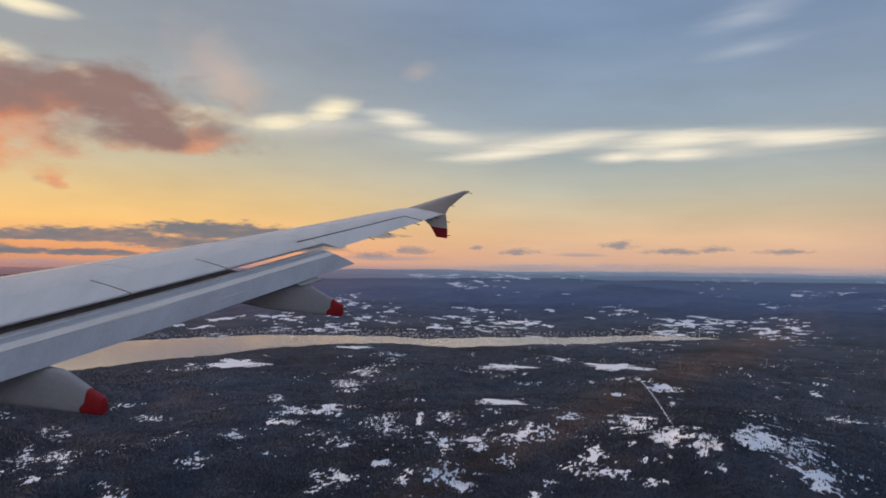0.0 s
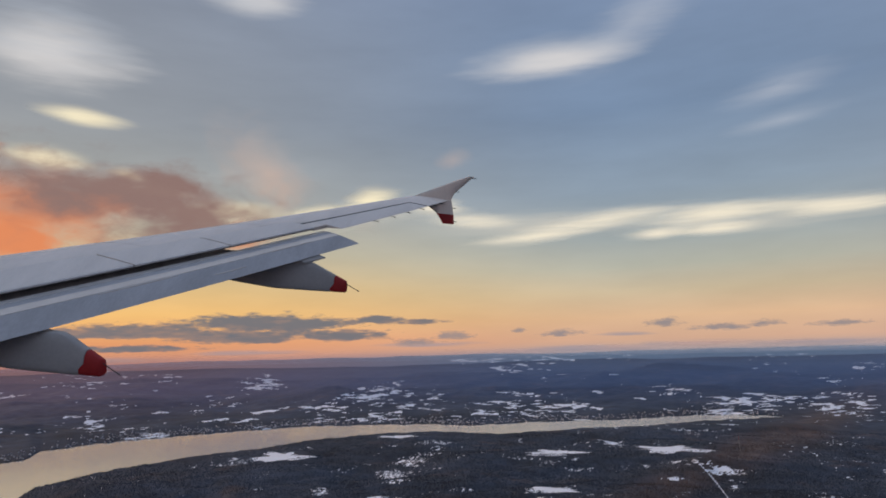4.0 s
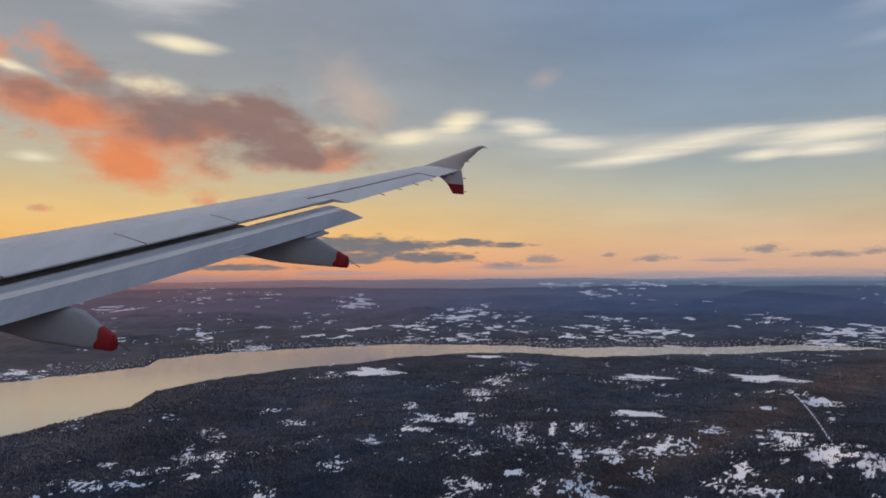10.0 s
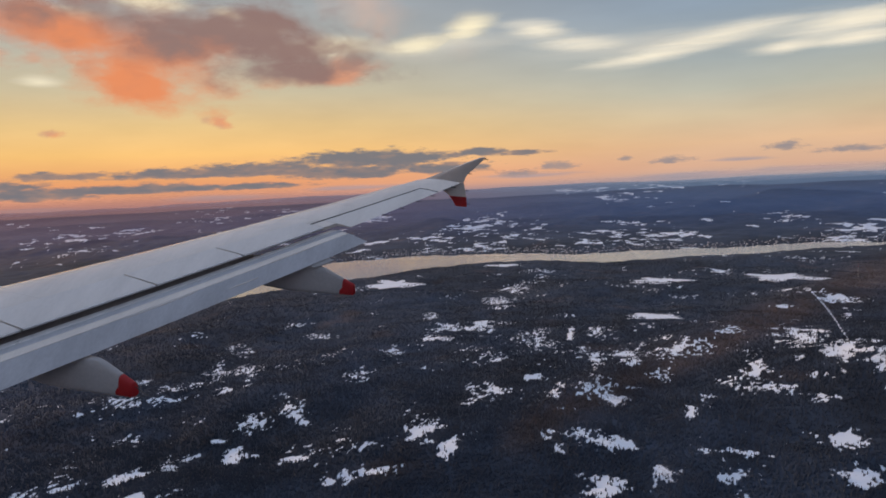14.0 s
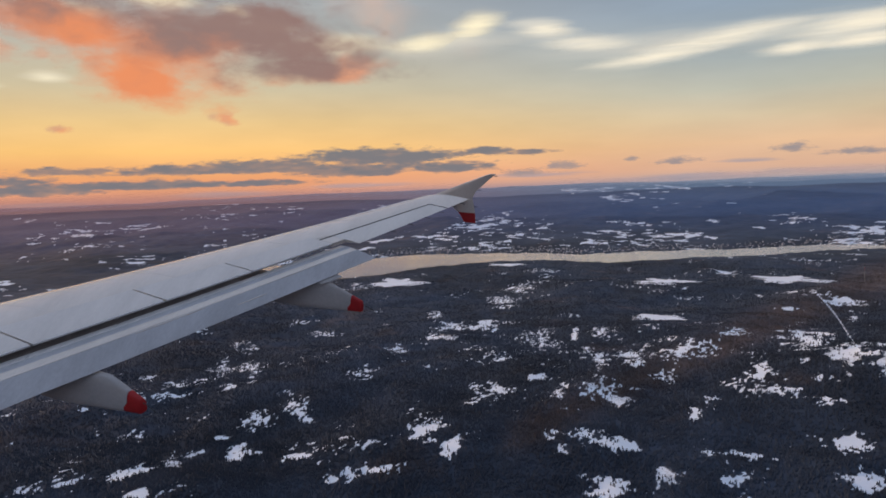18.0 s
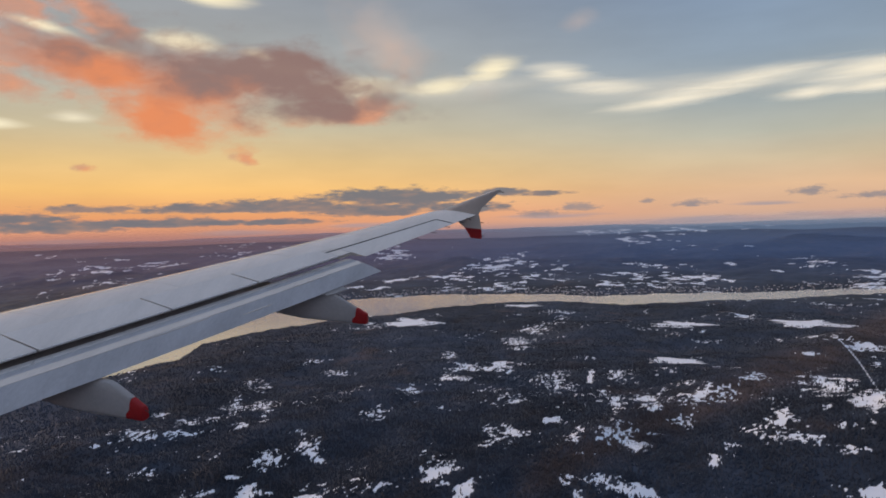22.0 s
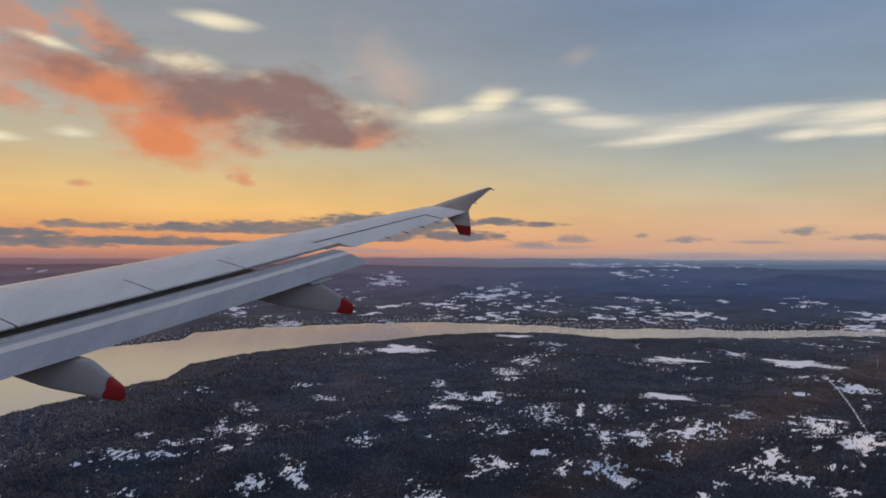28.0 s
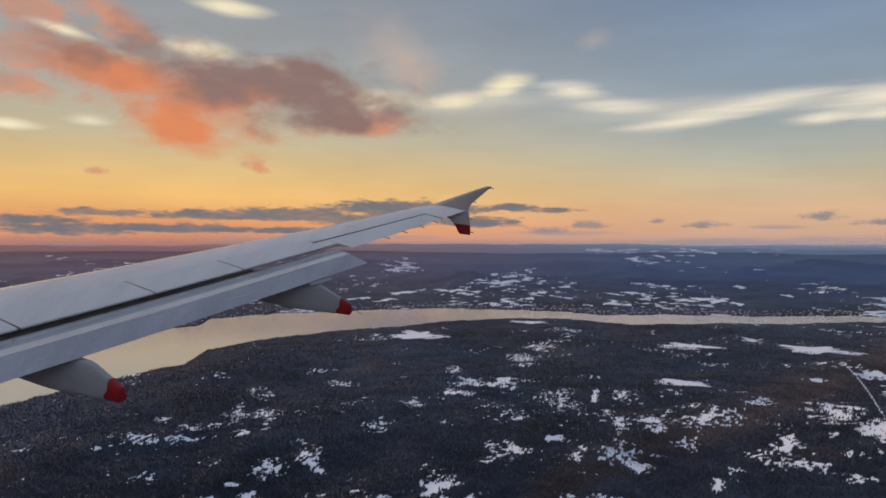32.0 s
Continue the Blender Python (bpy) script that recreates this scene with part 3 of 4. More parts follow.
def snow(az, d):
    """Share of snow on the ground, 0 to 1."""
    x, y = d / SC * np.sin(np.radians(az)), d / SC * np.cos(np.radians(az))
    e = lie(az, d)
    near, far = reach(NEAR_SHORE, az), reach(FAR_SHORE, az)
    base = fbm(x / 60 + 5, y / 75, 6, 0.66)
    cluster = fbm(x / 240, y / 240 + 30, 2)
    open_near = base + 0.55 * (cluster - 0.5) - 0.74
    open_near = open_near - 0.10 * np.clip((-27 - az) / 8, 0, 1)
    pepper = fbm(x / 3.6, y / 7, 2)
    s = np.clip(open_near * 8 + 0.25 + (pepper - 0.58) * 6.0, 0, 1)
    big = np.maximum(np.maximum(blob(az, d, e, FIELDS, 1.3), blob(az, d, e, MORE_FIELDS, 1.5)), blob(az, d, e, LOW_FIELDS, 1.5))
    ragged = fbm(x / 15 + 11, y / 24, 4, 0.6) - 0.5
    arms = 1 - np.abs(fbm(x / 44 + 2, y / 62 + 71, 4, 0.58) - 0.5) * 8.5
    s = np.maximum(s, np.clip((0.72 * big + 0.40 * arms - 0.20 + 1.6 * ragged) * 3.6 + (pepper - 0.5) * 4.2, 0, 1) * (big > -0.6))
    loose = blob(az, d, e, CLEARINGS, 2.0)
    s = np.maximum(s, np.clip(loose * 1.6 + (pepper - 0.52) * 6.0, 0, 1) * (loose > -0.5))
    # some clearings are open snow, others dotted with young trees
    s = s * np.clip(0.35 + 1.2 * fbm(x / 48 + 77, y / 70 + 13, 3), 0.62, 1.0)
    # cleared lane down the hillside
    u = (e - 8.1) / 3.9
    lane = np.abs(az - (9.7 + 3.0 * u + 0.12 * np.sin(u * 5)))
    s = np.maximum(s, np.where((u > 0) & (u < 1), np.clip((0.10 - lane) * 14, 0, 0.85), 0))
    # far side: long thin fields on the slopes, placed to fit the camera's view
    slant = e + 0.5 * (fbm(az / 7 + 3, e / 2.0 + 8, 2) - 0.5)
    strip = fbm(az / 0.75 + 90, slant / 0.11, 5, 0.68)
    town = fbm(az / 4 + 20, e / 0.9 + 4, 3)
    f = strip + 0.75 * (town - 0.5) + 0.05 * np.clip((e - 2.2) / 3, -0.8, 1) - 0.728
    s_far = np.clip(f * 16, 0, 1)
    crooked = fbm(az / 0.55 + 7, slant / 0.085, 5, 0.68) - 0.5
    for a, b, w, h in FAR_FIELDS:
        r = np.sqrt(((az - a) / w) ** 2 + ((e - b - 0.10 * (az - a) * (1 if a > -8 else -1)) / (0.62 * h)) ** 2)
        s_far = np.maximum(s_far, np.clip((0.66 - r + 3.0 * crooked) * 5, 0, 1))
    return np.where(d > far, s_far, np.where(d < near, s, 0))


az_ticks = np.concatenate([np.linspace(-180, -66, 39), np.arange(-63, 35, 0.125), np.linspace(38, 180, 48)])
d_ticks = np.concatenate([[0.0, 80, 160, 230, 290], 320 * np.exp(np.arange(0, math.log(RIM / 320), 0.0046)), [RIM]])
AZ, DD = np.meshgrid(az_ticks, d_ticks, indexing="ij")
Z = height(AZ, DD)
SNOW = snow(AZ, DD)
XX, YY = DD * np.sin(np.radians(AZ)), DD * np.cos(np.radians(AZ))
na, nd = AZ.shape
grid = bpy.data.meshes.new("ground")
grid.vertices.add(na * nd)
grid.vertices.foreach_set("co", np.stack([XX, YY, Z], -1).reshape(-1))
ia, ib = np.meshgrid(np.arange(na - 1), np.arange(nd - 1), indexing="ij")
quad = np.stack([ia * nd + ib, ia * nd + ib + 1, (ia + 1) * nd + ib + 1, (ia + 1) * nd + ib], -1).reshape(-1, 4)
grid.loops.add(quad.size)
grid.loops.foreach_set("vertex_index", quad.reshape(-1))
grid.polygons.add(len(quad))
grid.polygons.foreach_set("loop_start", np.arange(len(quad)) * 4)
grid.polygons.foreach_set("use_smooth", np.ones(len(quad), bool))
grid.update(calc_edges=True)
grid.attributes.new("birch_share", "FLOAT", "POINT").data.foreach_set("value", birch_share(AZ, DD).reshape(-1).astype(np.float32))
cover = grid.attributes.new("snow_cover", "FLOAT", "POINT")
cover.data.foreach_set("value", SNOW.reshape(-1).astype(np.float32))


def forest_material(name, covered, tone):
    """Spruce and bare birch in stands; where covered, snow lies as the ground's own cover says."""
    m = bpy.data.materials.new(name)
    m.use_nodes = True
    t = m.node_tree
    b = t.nodes["Principled BSDF"]
    tc = t.nodes.new("ShaderNodeTexCoord")
    canopy = node(t, "ShaderNodeTexNoise", Scale=0.22 / SC, Detail=4.0, Roughness=0.65)
    stand = node(t, "ShaderNodeTexNoise", Scale=0.0055 / SC, Detail=6.0, Roughness=0.62)
    plot = node(t, "ShaderNodeTexNoise", Scale=0.016 / SC, Detail=4.0, Roughness=0.6)
    for n in (canopy, stand, plot):
        t.links.new(tc.outputs["Object"], n.inputs["Vector"])
    shade = lambda c: tuple(v * tone for v in c) + (1.0,)
    spruce = mix_colour(t, canopy.outputs[0], shade((0.022, 0.032, 0.049)), shade((0.036, 0.050, 0.078)))
    birch = mix_colour(t, canopy.outputs[0], shade((0.060, 0.046, 0.045)), shade((0.100, 0.078, 0.075)))
    pick = t.nodes.new("ShaderNodeMapRange")
    pick.inputs["From Min"].default_value, pick.inputs["From Max"].default_value = 0.57, 0.76
    t.links.new(stand.outputs[0], pick.inputs[0])
    rise = t.nodes.new("ShaderNodeAttribute")
    rise.attribute_name = "birch_share"
    woods = mix_colour(t, math_node(t, "MAXIMUM", pick.outputs[0], rise.outputs["Fac"]), spruce, birch)
    age = t.nodes.new("ShaderNodeMapRange")
    age.inputs["From Min"].default_value, age.inputs["From Max"].default_value = 0.35, 0.65
    age.inputs["To Min"].default_value, age.inputs["To Max"].default_value = 0.72, 1.25
    t.links.new(plot.outputs[0], age.inputs[0])
    hsv = t.nodes.new("ShaderNodeHueSaturation")
    # broad random tone, standing in for relief shading on the hills
    relief_tone = node(t, "ShaderNodeTexNoise", Scale=0.0021 / SC, Detail=3.0, Roughness=0.55)
    t.links.new(tc.outputs["Object"], relief_tone.inputs["Vector"])
    broad = t.nodes.new("ShaderNodeMapRange")
    broad.inputs["From Min"].default_value, broad.inputs["From Max"].default_value = 0.36, 0.64
    broad.inputs["To Min"].default_value, broad.inputs["To Max"].default_value = 0.68, 1.32
    t.links.new(relief_tone.outputs[0], broad.inputs[0])
    t.links.new(math_node(t, "MULTIPLY", age.outputs[0], broad.outputs[0]), hsv.inputs["Value"])
    t.links.new(woods, hsv.inputs["Color"])
    colour = hsv.outputs[0]
    if covered:
        at = t.nodes.new("ShaderNodeAttribute")
        at.attribute_name = "snow_cover"
        edge = math_node(t, "ADD", at.outputs["Fac"], math_node(t, "MULTIPLY", math_node(t, "SUBTRACT", canopy.outputs[0], 0.5), 0.5))
        sharp = t.nodes.new("ShaderNodeMapRange")
        sharp.interpolation_type = "SMOOTHSTEP"
        sharp.inputs["From Min"].default_value, sharp.inputs["From Max"].default_value = 0.30, 0.78
        tuft = node(t, "ShaderNodeTexNoise", Scale=0.34 / SC, Detail=3.0)
        t.links.new(tc.outputs["Object"], tuft.inputs["Vector"])
        edge = math_node(t, "ADD", edge, math_node(t, "MULTIPLY", math_node(t, "SUBTRACT", tuft.outputs[0], 0.5), 0.6))
        t.links.new(edge, sharp.inputs[0])
        white = mix_colour(t, canopy.outputs[0], (0.80, 0.86, 0.94, 1), (0.90, 0.94, 0.99, 1))
        colour = mix_colour(t, sharp.outputs[0], colour, white)
        bp = node(t, "ShaderNodeBump", Strength=0.25, Distance=2.0 * SC)
        t.links.new(canopy.outputs[0], bp.inputs["Height"])
        t.links.new(bp.outputs[0], b.inputs["Normal"])
    t.links.new(colour, b.inputs["Base Color"])
    b.inputs["Roughness"].default_value = 0.8
    b.inputs["Specular IOR Level"].default_value = 0.3
    return m


grid.materials.append(forest_material("winter_forest_floor", True, 1.05))
tagged(new("ground", grid), "dark wooded winter land with snowy clearings", "ground", kind="structure")

# ridges beyond the wooded hills, one behind another, haze put into their colours
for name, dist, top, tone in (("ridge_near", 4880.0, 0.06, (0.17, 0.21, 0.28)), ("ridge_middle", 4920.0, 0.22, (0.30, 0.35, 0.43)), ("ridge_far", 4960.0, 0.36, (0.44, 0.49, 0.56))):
    ra = np.arange(-100, 80, 0.2)
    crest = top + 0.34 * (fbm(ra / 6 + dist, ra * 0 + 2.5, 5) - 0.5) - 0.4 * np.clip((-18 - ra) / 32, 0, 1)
    rv = []
    for a, c in zip(ra, crest):
        sa, ca, h = math.sin(radians(a)), math.cos(radians(a)), ALT + dist * math.tan(radians(c))
        rv += [(dist * sa, dist * ca, ALT - 60), (dist * sa, dist * ca, h), ((dist + 15) * sa, (dist + 15) * ca, h), ((dist + 15) * sa, (dist + 15) * ca, ALT - 60)]
    rf = [(i * 4 + j, i * 4 + j + 1, i * 4 + j + 5, i * 4 + j + 4) for i in range(len(ra) - 1) for j in range(3)]
    tagged(new(name, mesh_of(name, rv, rf, material(name + "_haze_tint", tone, 0.9, 0.0, 0.15, 0.02, 0.0, 0.1, 0.1))), "wooded ridge on the horizon, tinted blue for haze", "ridge", kind="structure")

# water
WATER = material("calm_pale_water", (0.34, 0.35, 0.37), 0.13, 0.0, 0.12, 0.004, 0.0, 0.05, 1.0)
WATER.node_tree.nodes["Principled BSDF"].inputs["Coat Weight"].default_value = 1.0
WATER.node_tree.nodes["Principled BSDF"].inputs["Coat Roughness"].default_value = 0.12
wa = np.arange(-64, 30, 0.25)
near, far = reach(NEAR_SHORE, wa) - 14 * SC, reach(FAR_SHORE, wa) + 14 * SC
wv = [(r * math.sin(radians(a)), r * math.cos(radians(a)), 0.0) for a, n0, f0 in zip(wa, near, far) for r in np.linspace(n0, max(f0, n0 + 2), 4)]
wf = [(i * 4 + j, i * 4 + j + 1, i * 4 + j + 5, i * 4 + j + 4) for i in range(len(wa) - 1) for j in range(3)]
tagged(new("water", mesh_of("water", wv, wf, WATER)), "calm pale river reflecting the evening sky", "river", kind="structure")

# frozen lakes
ICE = material("snow_covered_ice", (0.87, 0.90, 0.95), 0.7, 0.0, 0.06, 0.05, 0.1, 0.4)
for (a, b, w, h), (away, level) in zip(LAKES, LAKE_SITE):
    ring = []
    for i in range(72):
        q = 2 * math.pi * i / 72
        k = 1 + 0.85 * noise.noise(Vector((math.cos(q) * 1.9 + a, math.sin(q) * 1.9, b))) + 0.4 * noise.noise(Vector((math.cos(q) * 5, math.sin(q) * 5 + a, b)))
        aa, ee = a + w * k * math.cos(q), b + h * k * math.sin(q)
        r = (ALT - level) / math.tan(radians(ee))
        ring.append((r * math.sin(radians(aa)), r * math.cos(radians(aa)), level))
    low = [(x, y, z - 1.5 * SC) for x, y, z in ring]
    tagged(new("frozen_lake", mesh_of("frozen_lake", *loft([low, ring]), ICE, False)), "small frozen lake covered with white snow among dark trees", "frozen lake", "lakes in the woods")

# conifers, as one stuff
rng = np.random.RandomState(11)
N = 210000
d = SC * 640 * (2900 / 640) ** rng.rand(N)
az = -60 + 94 * rng.rand(N)
keep = (d < reach(NEAR_SHORE, az) - 8 * SC) & (blob(az, d, lie(az, d), LAKES, 0.0) < -0.12)
keep &= rng.rand(N) > np.clip(snow(az, d) * 1.4 - 0.1, 0, 0.95)
d, az = d[keep], az[keep]
z0 = height(az, d)
hgt = SC * (2.2 + 2.6 * rng.rand(len(d))) * (0.75 + 0.5 * fbm(d * np.sin(np.radians(az)) / 90 / SC, d * np.cos(np.radians(az)) / 90 / SC, 2))
rad = hgt * (0.20 + 0.09 * rng.rand(len(d)))
cx, cy = d * np.sin(np.radians(az)), d * np.cos(np.radians(az))
K = 5
pts = np.empty((len(d), K + 1, 3))
turn = rng.rand(len(d)) * 6.28
for k in range(K):
    q = turn + k * 2 * math.pi / K
    pts[:, k] = np.stack([cx + rad * np.cos(q), cy + rad * np.sin(q), z0 - 0.2 * SC + 0.08 * hgt], -1)
pts[:, K] = np.stack([cx, cy, z0 + hgt], -1)
base = (np.arange(len(d)) * (K + 1))[:, None, None]
tri = np.array([[k, (k + 1) % K, K] for k in range(K)])[None] + base
tri = tri.reshape(-1, 3)
trees = bpy.data.meshes.new("conifer_forest")
trees.vertices.add(pts.shape[0] * (K + 1))
trees.vertices.foreach_set("co", pts.reshape(-1))
trees.loops.add(tri.size)
trees.loops.foreach_set("vertex_index", tri.reshape(-1))
trees.polygons.add(len(tri))
trees.polygons.foreach_set("loop_start", np.arange(len(tri)) * 3)
trees.update(calc_edges=True)
trees.attributes.new("birch_share", "FLOAT", "POINT").data.foreach_set("value", np.repeat(birch_share(az, d), K + 1).astype(np.float32))
trees.materials.append(forest_material("dark_spruce_and_birch", False, 0.95))
tagged(new("conifer_forest", trees), "dense dark spruce forest over the winter hills", "forest", kind="stuff")


# radio mast on the wooded ridge
mast_az, mast_d = 12.8, ALT / math.tan(radians(7.6))
mast_z = float(height(np.array(mast_az), np.array(mast_d)))
mast = tagged(new("radio_mast"), "slender steel radio mast standing on a wooded ridge", "mast")
mast.location = (mast_d * math.sin(radians(mast_az)), mast_d * math.cos(radians(mast_az)), mast_z - 0.5)
STEEL = material("weathered_steel", (0.30, 0.28, 0.27), 0.5, 0.6, 0.2, 0.5)
for name, h0, h1, r0, r1, mat in (("shaft", 0.0, 17.0, 0.35, 0.22, STEEL), ("red_section", 17.02, 22.0, 0.22, 0.16, RED), ("antenna", 22.02, 27.0, 0.10, 0.06, STEEL)):
    part(name, *loft([[Vector((r * math.cos(q * math.pi / 3), r * math.sin(q * math.pi / 3), h)) for q in range(6)] for h, r in ((h0, r0), (h1, r1))]), mat, mast)

# houses of the town along the far shore, too small to count
trng = np.random.RandomState(5)
hv, hf = [], []
for centre, spread, count in ((-44, 5, 150), (-33, 5, 260), (-22, 5, 260), (-11, 6, 220), (0, 6, 160), (10, 5, 120)):
    for q in range(count):
        a = centre + spread * trng.randn() * 0.55
        r = float(reach(FAR_SHORE, np.array(a))) + SC * (12 + abs(trng.randn()) * 120)
        zz = float(height(np.array(a), np.array(r)))
        L, B, Hh = SC * (3 + 4 * trng.rand()), SC * (2.4 + 1.6 * trng.rand()), SC * (2.0 + 2.4 * trng.rand())
        spin = trng.rand() * 3.14
        ox, oy = r * math.sin(radians(a)), r * math.cos(radians(a))
        i0 = len(hv)
        for px, py, pz in ((-L, -B, -1), (L, -B, -1), (L, B, -1), (-L, B, -1), (-L, -B, Hh), (L, -B, Hh), (L, B, Hh), (-L, B, Hh), (-L, 0, Hh + 1.5 * SC), (L, 0, Hh + 1.5 * SC)):
            hv.append((ox + 0.5 * (px * math.cos(spin) - py * math.sin(spin)), oy + 0.5 * (px * math.sin(spin) + py * math.cos(spin)), zz + 0.8 * pz))
        hf += [tuple(i0 + k for k in face) for face in ((0, 1, 5, 4), (1, 2, 6, 9, 5), (2, 3, 7, 6), (3, 0, 4, 8, 7), (4, 5, 9, 8), (6, 7, 8, 9))]
HOUSES = material("painted_house_fronts", (0.44, 0.44, 0.46), 0.7, 0.0, 0.3, 0.05, 0.0, 0.3, 0.3, (1, 1, 1), "island")
tagged(new("town_houses", mesh_of("town_houses", hv, hf, HOUSES, False)), "scattered small pale houses along the far shore", "houses", kind="stuff")

# ---------------------------------------------------------------- clouds
def cloud_material(name, light, dark, soft, fine, size, density, strength=1.0):
    """light and dark: the lit and the shaded side, painted as glow; soft: how slowly the edge thins out; fine and size:
    depth and metres of the wisps.
    """
    m = bpy.data.materials.new(name)
    m.use_nodes = True
    t = m.node_tree
    t.nodes.clear()
    thick, lit = t.nodes.new("ShaderNodeAttribute"), t.nodes.new("ShaderNodeAttribute")
    thick.attribute_name, lit.attribute_name = "thickness", "shaded_side"
    mp = node(t, "ShaderNodeMapping")
    mp.inputs["Scale"].default_value = (1 / size[0], 1 / size[0], 1 / size[1])
    t.links.new(t.nodes.new("ShaderNodeTexCoord").outputs["Object"], mp.inputs[0])
    nz = node(t, "ShaderNodeTexNoise", Scale=1.0, Detail=7.0, Roughness=0.58, Distortion=0.35)
    t.links.new(mp.outputs[0], nz.inputs["Vector"])
    wisp = math_node(t, "SUBTRACT", nz.outputs[0], 0.5)
    al = t.nodes.new("ShaderNodeMapRange")
    al.interpolation_type = "SMOOTHSTEP"
    al.inputs["From Min"].default_value, al.inputs["From Max"].default_value = 0.0, soft
    al.inputs["To Max"].default_value = density
    t.links.new(math_node(t, "MULTIPLY_ADD", wisp, fine, thick.outputs["Fac"]), al.inputs[0])
    shade = t.nodes.new("ShaderNodeMapRange")
    shade.interpolation_type = "SMOOTHSTEP"
    t.links.new(math_node(t, "MULTIPLY_ADD", wisp, 0.8, lit.outputs["Fac"]), shade.inputs[0])
    em = t.nodes.new("ShaderNodeEmission")
    em.inputs["Strength"].default_value = strength
    t.links.new(mix_colour(t, shade.outputs[0], light, dark), em.inputs[0])
    mx = t.nodes.new("ShaderNodeMixShader")
    t.links.new(al.outputs[0], mx.inputs[0])
    t.links.new(t.nodes.new("ShaderNodeBsdfTransparent").outputs[0], mx.inputs[1])
    t.links.new(em.outputs[0], mx.inputs[2])
    t.links.new(mx.outputs[0], t.nodes.new("ShaderNodeOutputMaterial").inputs[0])
    return m


cloud_count = 0


def ellipses(az, el, rows, flat=1.0, point=0.0):
    """Share inside the nearest of the tilted ellipses (azimuth, height, half width, half height, tilt); flat: harder undersides; point: drawn-out ends."""
    best = np.full(az.shape, -9.0)
    for a, e, w, h, tilt in rows:
        c, q = math.cos(radians(tilt)), math.sin(radians(tilt))
        x, y = (az - a) * math.cos(radians(e)), el - e
        u, v = (x * c + y * q) / w, (y * c - x * q) / h
        v = np.where(v < 0, v * flat, v) * (1 + point * u * u)
        best = np.maximum(best, 1 - np.sqrt(u * u + v * v))
    return best


def cloud(rows, mat, label, group, grain=(3.0, 1.3, 0.9), away=4500.0, flat=1.0, point=0.0, lean=(0.0, 0.2, 0.0), step=0.16, depth=60.0):
    """One cloud body: a bulging sheet round the given ellipses, ragged by noise of the given grain; lean: how the shaded side grows to the right, upwards and inwards."""
    global cloud_count
    cloud_count += 1
    dist, seed = away + 9.0 * (cloud_count % 25), 31.7 * cloud_count
    a0, a1 = min(r[0] - 1.5 * r[2] for r in rows), max(r[0] + 1.5 * r[2] for r in rows)
    lean_room = [abs(math.sin(radians(r[4]))) * r[2] + r[3] * 1.7 for r in rows]
    e0, e1 = min(r[1] - k for r, k in zip(rows, lean_room)), max(r[1] + k for r, k in zip(rows, lean_room))
    na2, ne2 = max(12, int((a1 - a0) / step)), max(10, int((e1 - e0) / step * 2))
    az, el = np.meshgrid(np.linspace(a0, a1, na2), np.linspace(e0, e1, ne2), indexing="ij")
    ragged = fbm(az / grain[0] + seed, el / grain[1] + seed, 5, 0.55) - 0.5
    thick = ellipses(az, el, rows, flat, point) + grain[2] * ragged
    middle = sum(r[0] * r[2] for r in rows) / sum(r[2] for r in rows), sum(r[1] * r[2] for r in rows) / sum(r[2] for r in rows)
    broad = fbm(az / grain[0] * 0.7 + seed + 9, el / grain[1] * 0.7 + seed, 3) - 0.5
    shade = 0.5 + lean[0] * (az - middle[0]) + lean[1] * (el - middle[1]) + lean[2] * thick + 1.0 * broad
    near_by = dist - depth * np.clip(thick, 0, 1)
    pts = np.stack([near_by * np.cos(np.radians(el)) * np.sin(np.radians(az)), near_by * np.cos(np.radians(el)) * np.cos(np.radians(az)), ALT + near_by * np.sin(np.radians(el))], -1).reshape(-1, 3)
    i, j = np.meshgrid(np.arange(na2 - 1), np.arange(ne2 - 1), indexing="ij")
    quads = np.stack([i * ne2 + j, (i + 1) * ne2 + j, (i + 1) * ne2 + j + 1, i * ne2 + j + 1], -1).reshape(-1, 4)
    flat_thick = thick.reshape(-1)
    quads = quads[flat_thick[quads].max(1) > -0.45]
    used, back_to = np.unique(quads, return_inverse=True)
    me = bpy.data.meshes.new("cloud")
    me.from_pydata(pts[used].tolist(), [], back_to.reshape(-1, 4).tolist())
    me.polygons.foreach_set("use_smooth", [True] * len(me.polygons))
    for name, values in (("thickness", flat_thick), ("shaded_side", shade.reshape(-1))):
        me.attributes.new(name, "FLOAT", "POINT").data.foreach_set("value", values[used].astype(np.float32))
    me.materials.append(mat)
    me.update()
    return tagged(new("cloud", me), label, "cloud", group)


def ellipse(az0, el0, az1, el1, tilt=0.0, swell=1.0):
    return ((az0 + az1) / 2, (el0 + el1) / 2, swell * (az1 - az0) / 2, swell * (el1 - el0) / 2, tilt)


LENS_CREAM = cloud_material("cream_lens_cloud", srgb(253, 240, 206), srgb(214, 204, 182), 0.95, 0.40, (260, 30), 0.98)
STREAK = cloud_material("cream_streak_cloud", srgb(248, 237, 214), srgb(206, 204, 196), 1.0, 0.5, (420, 26), 0.95)
LENS_WHITE = cloud_material("white_lens_cloud", srgb(226, 222, 220), srgb(186, 192, 202), 0.95, 0.4, (420, 40), 0.85)
VEIL = cloud_material("pale_plume_cloud", srgb(198, 202, 212), srgb(170, 180, 196), 1.2, 0.6, (500, 50), 0.5)
THIN_CREAM = cloud_material("thin_cream_veil", srgb(232, 222, 204), srgb(198, 198, 192), 1.1, 0.8, (500, 34), 0.55)
